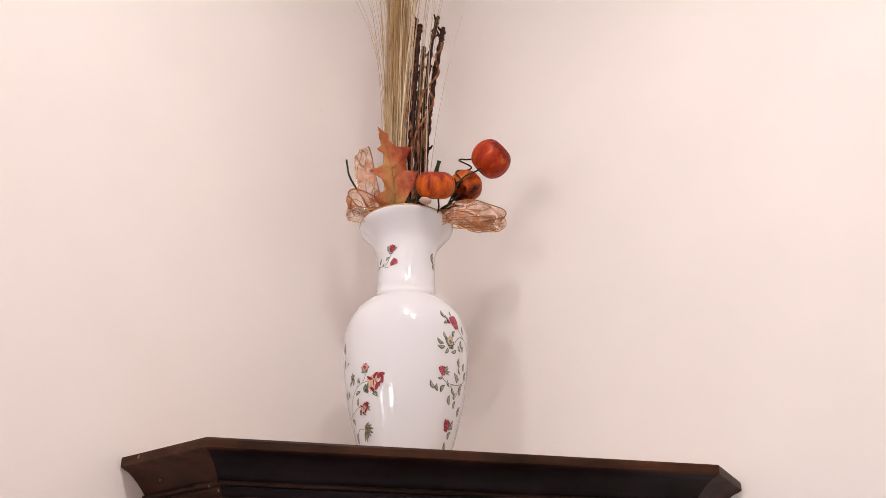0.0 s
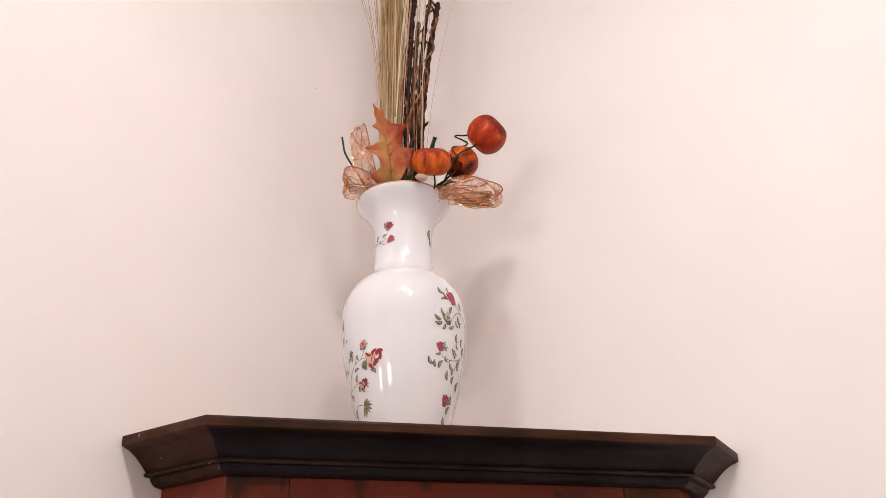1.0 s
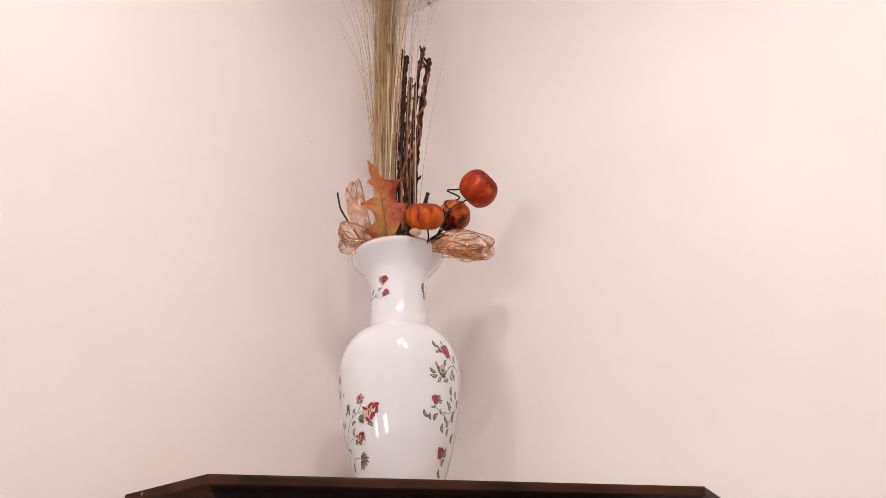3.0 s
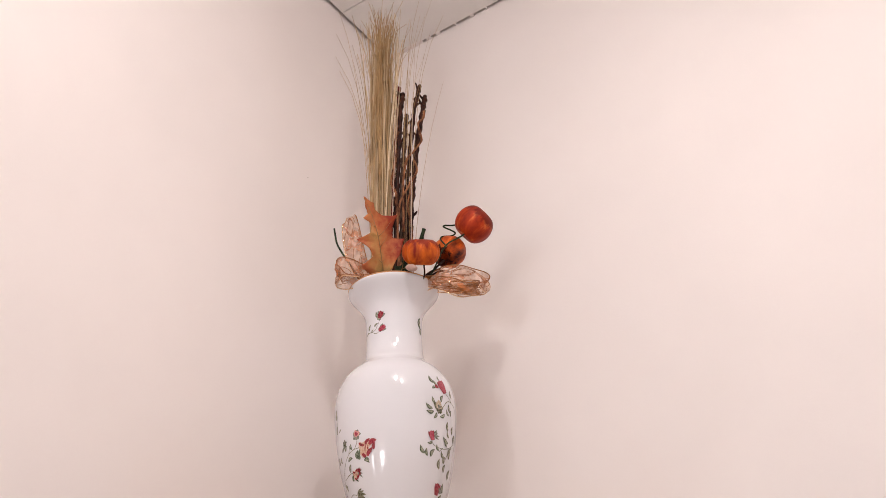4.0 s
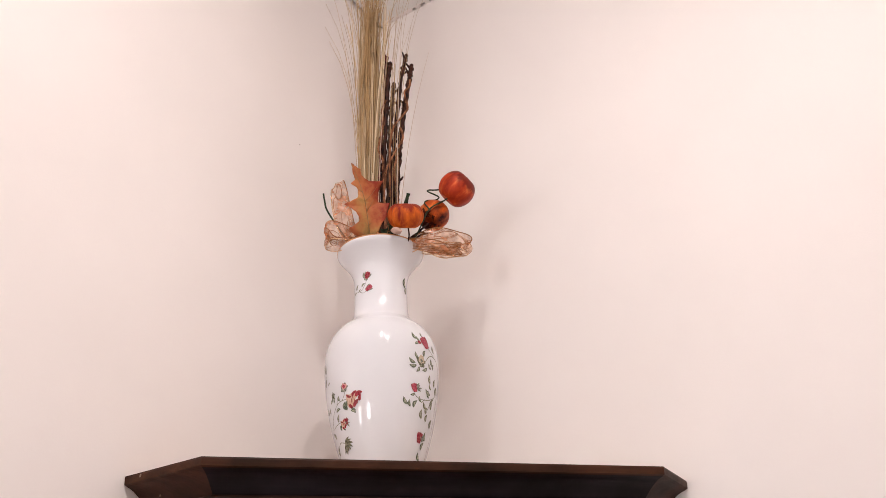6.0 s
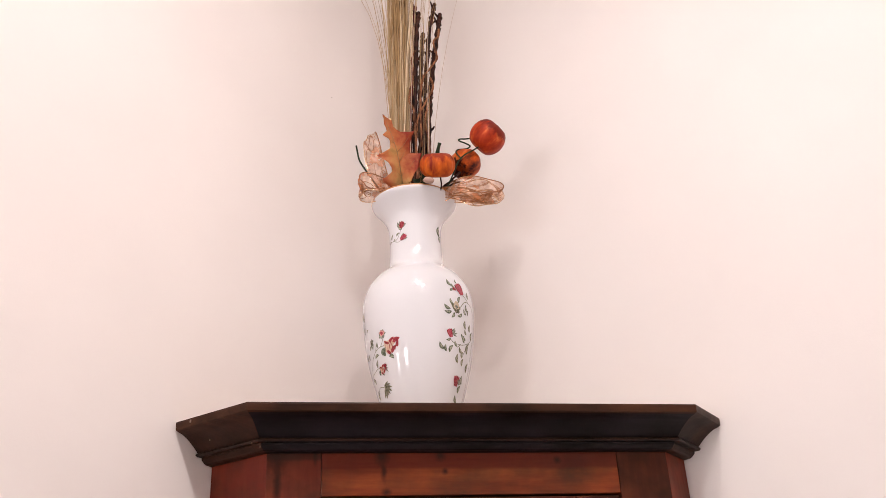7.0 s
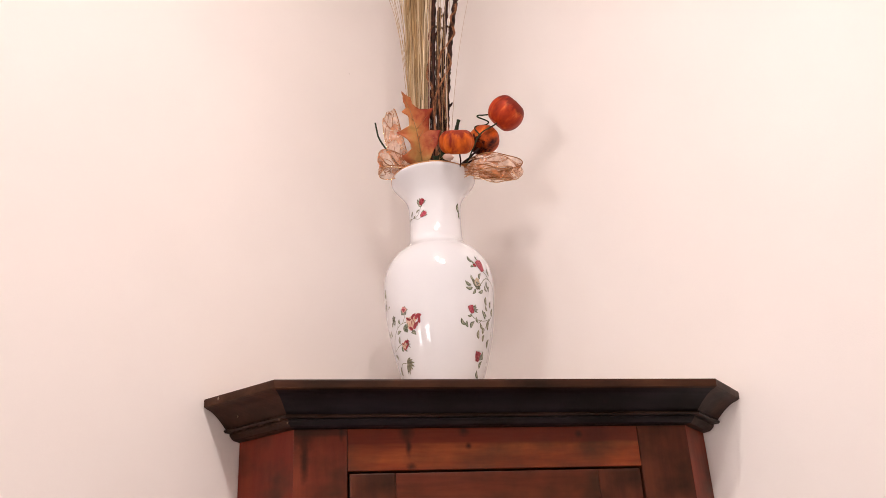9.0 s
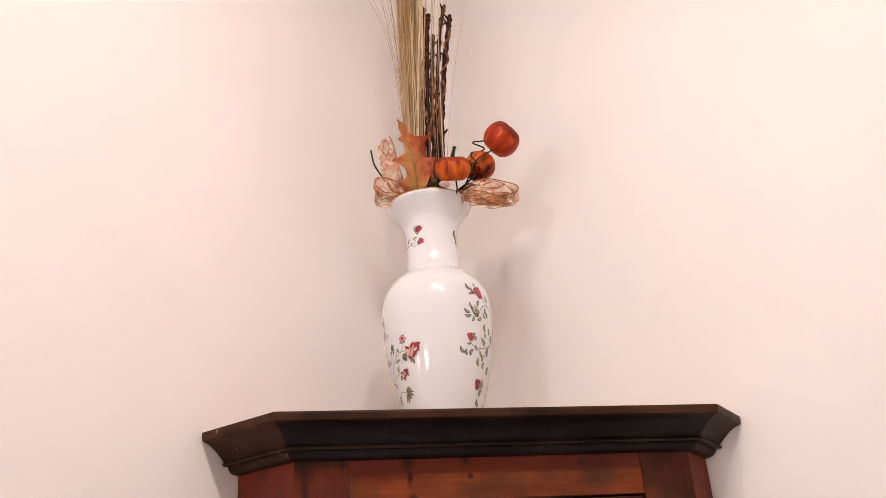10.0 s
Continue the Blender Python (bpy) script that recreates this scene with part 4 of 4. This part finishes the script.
def oak_leaf(name, root, tip, width, label, seed, mat=None):
    """A lobed artificial leaf: blade built out from the midrib, veins as raised cords."""
    root, tip = Vector(root), Vector(tip)
    axis = (tip - root)
    length = axis.length
    axis.normalize()
    across = (SIDE - axis * SIDE.dot(axis)).normalized()
    out = axis.cross(across) * -1
    ob = thing(name, label, "leaf", at=root)
    m = Matrix(((across.x, axis.x, out.x, 0), (across.y, axis.y, out.y, 0), (across.z, axis.z, out.z, 0), (0, 0, 0, 1)))
    ob.matrix_local = Matrix.Translation(root) @ m

    def lobe(t, edge, side):
        """Half-width of the blade beside the midrib, eased from lobe to hollow."""
        for (t0, w0), (t1, w1) in zip(edge, edge[1:]):
            if t <= t1:
                q = max(0.0, (t - t0) / (t1 - t0))
                return width * (w0 + (w1 - w0) * q ** (1.5 if w1 > w0 else 0.67))
        return 0.0

    def rib(t):
        return 0.0065 * math.sin(math.pi * min(1.0, t)) ** 1.2

    lob_l = [(0.0, 0.55), (0.08, 0.84), (0.12, 0.82), (0.20, 0.34), (0.27, 0.40), (0.40, 0.92), (0.49, 0.26), (0.62, 0.17), (0.71, 0.42), (0.77, 0.14), (0.88, 0.12), (1.0, 0.0)]
    lob_r = [(0.0, 0.45), (0.12, 0.86), (0.28, 1.08), (0.36, 0.56), (0.46, 0.64), (0.585, 1.00), (0.65, 0.44), (0.76, 0.19), (0.85, 0.24), (1.0, 0.0)]
    rn = random.Random(seed)
    bm = bmesh.new()
    n, k = 84, 7
    for side, lobes in ((-1, lob_l), (1, lob_r)):
        grid = []
        for i in range(n + 1):
            t = i / n
            w = lobe(t, lobes, side) + 0.0003 * math.sin(i * 1.3 + seed)
            w = max(w, 0.0004)
            row = []
            for j in range(k + 1):
                s = j / k
                x = side * w * s
                y = t * length + 0.30 * w * s * s          # lobes point towards the tip
                z = 0.10 * abs(x) + 0.007 * math.sin(t * 8 + side * 1.3) * s + 0.010 * math.sin(t * 3.0) - 6 * x * x
                row.append(bm.verts.new((x + rib(t), y, z)))
            grid.append(row)
        for i in range(n):
            for j in range(k):
                bm.faces.new((grid[i][j], grid[i][j + 1], grid[i + 1][j + 1], grid[i + 1][j]))
    bmesh.ops.remove_doubles(bm, verts=bm.verts, dist=0.00005)
    blade_ob = part("leaf_blade", bm, mat or M_LEAF, ob)
    mod = blade_ob.modifiers.new("thickness", "SOLIDIFY")
    mod.thickness = 0.0006
    bm = bmesh.new()
    add_tube(bm, [(rib(t / 12 * 0.97), t / 12 * length * 0.97, 0.010 * math.sin(t / 12 * 3.0) + 0.0006) for t in range(13)], [0.0008 - 0.00004 * i for i in range(13)], 5)
    for side, lobes in ((-1, lob_l), (1, lob_r)):
        for c in ((0.10, 0.27, 0.40, 0.71) if side < 0 else (0.14, 0.28, 0.46, 0.585, 0.85)):
            w = lobe(c, lobes, side) * 0.86
            t0 = max(0.03, c - 0.14)
            add_tube(bm, [(side * w * q + rib(t0 + (c - t0) * q), (t0 + (c - t0) * q) * length + 0.30 * w * q * q, 0.10 * w * q + 0.010 * math.sin((t0 + (c - t0) * q) * 3) - 6 * (w * q) ** 2 + 0.0004) for q in (0, 0.25, 0.5, 0.75)], [0.00045, 0.0004, 0.0003, 0.00015], 4)
    part("midrib", bm, M_VEIN, ob, "olive raised veins")
    return ob


oak_leaf("oak_leaf", bouquet(-0.0115, 0.056, 0.004), bouquet(-0.0375, 0.094, 0.126), 0.038, "rust and tan artificial oak leaf tucked into the vase", 3)
oak_leaf("oak_leaf", bouquet(0.004, 0.045, -0.012), bouquet(0.020, 0.052, 0.045), 0.013, "small dark green artificial leaf behind the pumpkin", 7, M_GREEN)


# ---- pumpkins ----
def pumpkin(at, radius, height, tilt, mat, label, stem_path, stem_r, ribs=9, depth=0.07, spin=0.0):
    ob = thing("pumpkin", label, "pumpkin", "pumpkins in the vase")
    ob.matrix_local = Matrix.Translation(at) @ FRAME @ pose(0, 0, 0, *tilt)
    bm = bmesh.new()
    nu, nv = 72, 28
    rings = []
    for j in range(1, nv):
        p = math.pi * j / nv
        row = []
        for i in range(nu):
            a = math.tau * i / nu
            groove = 1 - depth * (0.75 + 0.45 * math.sin(1.7 * i / nu * ribs + at.x * 90)) * (1 - abs(math.cos(ribs * a / 2 + spin)) ** 0.7) * math.sin(p) ** 0.6
            r = radius * math.sin(p) ** 0.86 * groove
            z = height / 2 * math.cos(p)
            z -= 0.20 * height * math.exp(-(math.sin(p) / 0.33) ** 2) * (1 if j < nv / 2 else -0.6)
            row.append(bm.verts.new((r * math.cos(a), r * math.sin(a), z)))
        rings.append(row)
    for a, b in zip(rings, rings[1:]):
        for i in range(nu):
            bm.faces.new((a[i], b[i], b[(i + 1) % nu], a[(i + 1) % nu]))
    bm.faces.new(rings[0])
    bm.faces.new(rings[-1][::-1])
    part("flesh", bm, mat, ob, "burnt-orange ribbed foam body")
    if stem_path:
        pts = spline(stem_path, 10)
        part("stem", tube(pts, [stem_r * (1.1 + 1.3 * math.exp(-i / 2.5)) * (1.18 if i > 8 else 1.0) for i in range(11)], 7), M_GREEN, ob, "dark green stem")
    return ob


pumpkin(bouquet(0.048, 0.070, 0.0325), 0.0302, 0.047, (30, 4, 0), M_PUMPKIN, "small orange artificial pumpkin with a green stem",
        [(0, 0, 0.012), (0.001, 0, 0.022), (0.003, 0, 0.030), (0.005, 0.0, 0.037)], 0.0024, 9, 0.085)
pumpkin(bouquet(0.0930, 0.022, 0.0600), 0.0268, 0.055, (30, -150, 0), M_PUMPKIN_SHADED, "orange artificial pumpkin behind the front one, shade in its colour", [], 0.0018, 8, 0.07, 0.4)
pumpkin(bouquet(0.1352, 0.040, 0.0990), 0.0312, 0.059, (16, 50, 0), M_PUMPKIN_RED, "round red-orange artificial pumpkin held up on a green wire", [(0, 0, 0.018), (0.0005, 0, 0.0225), (0.001, 0, 0.0265)], 0.0022, 8, 0.035, 1.0)


def wire(path, n, r, label, mat=M_GREEN, name="green_wire"):
    tagged(part(name, tube(spline(path, n), r, 7), mat), label, "wire")


wire([bouquet(0.122, 0.046, 0.080), bouquet(0.1134, 0.05, 0.0713), bouquet(0.1030, 0.052, 0.0645), bouquet(0.0926, 0.054, 0.0573), bouquet(0.0826, 0.054, 0.0457), bouquet(0.0758, 0.053, 0.0306), bouquet(0.0640, 0.046, 0.0090), bouquet(0.048, 0.034, -0.006), bouquet(0.022, 0.012, -0.04)], 40, 0.0013, "dark green wire holding up the round pumpkin")
coil = [bouquet(a, b, c) for a, b, c in ((0.097, 0.037, 0.1012), (0.0889, 0.040, 0.0999), (0.0852, 0.044, 0.0955), (0.0890, 0.046, 0.0908), (0.0964, 0.043, 0.0885), (0.1040, 0.037, 0.0862),
                                       (0.0985, 0.034, 0.0832), (0.0880, 0.036, 0.0815), (0.0817, 0.040, 0.0780), (0.0797, 0.046, 0.0701), (0.0829, 0.052, 0.0604), (0.0884, 0.052, 0.0521))]
wire([bouquet(0.112, 0.040, 0.1000)] + coil, 120, 0.0013, "curled dark green wire tendril")
for a0, a1, c1 in ((0.050, 0.084, 0.040), (0.046, 0.076, 0.024), (0.054, 0.090, 0.020)):
    wire([bouquet(a1, 0.030, c1), bouquet((a0 + a1) / 2, 0.036, 0.010 + c1 * 0.25), bouquet(a0, 0.030, 0.002), bouquet(0.022, 0.012, -0.045)], 14, 0.0017, "dark brown wire from the pumpkins down into the vase", M_BARK, "brown_wire")
wire([bouquet(-0.0892, 0.06, 0.0915), bouquet(-0.0868, 0.06, 0.076), bouquet(-0.0835, 0.06, 0.0605), bouquet(-0.074, 0.050, 0.045), bouquet(-0.055, 0.030, 0.020), bouquet(-0.03, 0.02, -0.02)], 24, 0.0015, "short green florist wire at the edge of the leaves")
wire([bouquet(0.052, 0.066, 0.012), bouquet(0.050, 0.05, -0.004), bouquet(0.025, 0.02, -0.04)], 10, 0.0013, "dark wire under the front pumpkin", M_BARK)
bm = bmesh.new()
bmesh.ops.create_icosphere(bm, subdivisions=3, radius=1.0, matrix=Matrix.Translation(bouquet(0.033, 0.076, 0.0015)) @ FRAME @ pose(0, 0, 0, 0, 12, 0) @ Matrix.Diagonal((0.0092, 0.006, 0.0056, 1)))
for v in bm.verts:
    v.co += Vector((math.sin(v.co.z * 2100), math.cos(v.co.x * 1900), math.sin(v.co.x * 1700))) * 0.0006
tagged(part("foam_pick", bm, M_TAG), "pale pinkish foam pick under the front pumpkin", "florist foam")


# ---- ribbon ----
def ribbon(spine, width_dir, width, label, seed, crinkle=0.006, swirls=11):
    """A sheer wired ribbon: rippled cloth, wired edges, and gold curls stitched on it."""
    ob = thing("ribbon", label, "ribbon", "sheer ribbon loops", at=spine[0])
    back = Matrix.Translation(-Vector(spine[0]))
    pts = spline(spine, 40)
    rn = random.Random(seed)
    k = 10

    def at(i, s):
        i = max(0, min(40, i))
        lo = int(i)
        p = pts[lo].lerp(pts[min(lo + 1, 40)], i - lo)
        wd = Vector(width_dir[0]).lerp(Vector(width_dir[1]), i / 40)
        d = (pts[min(lo + 1, 40)] - pts[max(lo - 1, 0)]).normalized()
        n = d.cross(wd).normalized()
        taper = 0.35 + 0.65 * math.sin(math.pi * (0.08 + 0.9 * i / 40)) ** 0.6
        return back @ (p + wd * (width * taper * (s - 0.5)) + n * (crinkle * math.sin(s * 9 + i * 0.35 + seed) * (0.5 + 0.5 * math.sin(i * 0.23 + seed))))

    bm = bmesh.new()
    grid = [[bm.verts.new(at(i, j / k)) for j in range(k + 1)] for i in range(41)]
    for i in range(40):
        for j in range(k):
            bm.faces.new((grid[i][j], grid[i][j + 1], grid[i + 1][j + 1], grid[i + 1][j]))
    part("cloth", bm, M_ORGANZA, ob, "sheer copper organza")
    for s, mat in ((0.0, M_GLITTER), (1.0, M_THREAD)):
        part("wired_edge", tube([at(i, s) for i in range(41)], 0.0009, 5), mat, ob, "gold wired edge")
    for _ in range(swirls):
        i0, s0 = rn.uniform(4, 36), rn.uniform(0.15, 0.85)
        r0, a0, lean = rn.uniform(2.5, 7.0), rn.uniform(0, 6.28), rn.uniform(-0.3, 0.3)
        path = []
        for q in range(26):
            a = a0 + q * 0.30
            r = r0 * (1 - q / 40)
            path.append(at(i0 + r * 1.5 * math.cos(a) + q * lean, min(1, max(0, s0 + r / 17 * math.sin(a + 0.4)))))
        part("stitched_curl", tube(path, 0.0005, 4), M_THREAD, ob, "curled gold thread")
    return ob


# loops on the leaf's side
ribbon([bouquet(-0.030, 0.040, -0.010), bouquet(-0.050, 0.052, 0.025), bouquet(-0.060, 0.056, 0.068), bouquet(-0.0635, 0.055, 0.100), bouquet(-0.0636, 0.052, 0.119)], (SIDE, SIDE * 0.8 + UP * 0.3), 0.033,
       "sheer copper ribbon loop with gold curls beside the leaf", 1, swirls=5)
ribbon([bouquet(-0.034, 0.040, 0.014), bouquet(-0.056, 0.052, 0.020), bouquet(-0.078, 0.056, 0.022), bouquet(-0.083, 0.048, 0.010), bouquet(-0.070, 0.040, 0.004), bouquet(-0.044, 0.036, 0.008)], (UP, UP * 0.8 + FORE * 0.4), 0.034,
       "sheer copper ribbon loop hanging over the rim", 2, swirls=7)
# loops on the pumpkins' side
ribbon([bouquet(0.050, 0.030, -0.004), bouquet(0.085, 0.040, 0.008), bouquet(0.125, 0.030, 0.012), bouquet(0.151, 0.005, 0.006), bouquet(0.130, -0.010, 0.006), bouquet(0.080, 0.000, 0.004)], (UP, UP * 0.8 - FORE * 0.4), 0.036,
       "sheer copper ribbon loop with gold curls under the pumpkins", 3, swirls=9)
ribbon([bouquet(0.050, 0.040, -0.002), bouquet(0.080, 0.050, -0.014), bouquet(0.112, 0.045, -0.024), bouquet(0.135, 0.030, -0.014), bouquet(0.120, 0.015, -0.002), bouquet(0.070, 0.02, -0.004)], (UP * 0.6 + FORE * 0.6, UP * 0.5 + FORE * 0.7), 0.030,
       "sheer copper ribbon loop drooping beside the vase's rim", 4, 0.007, 9)
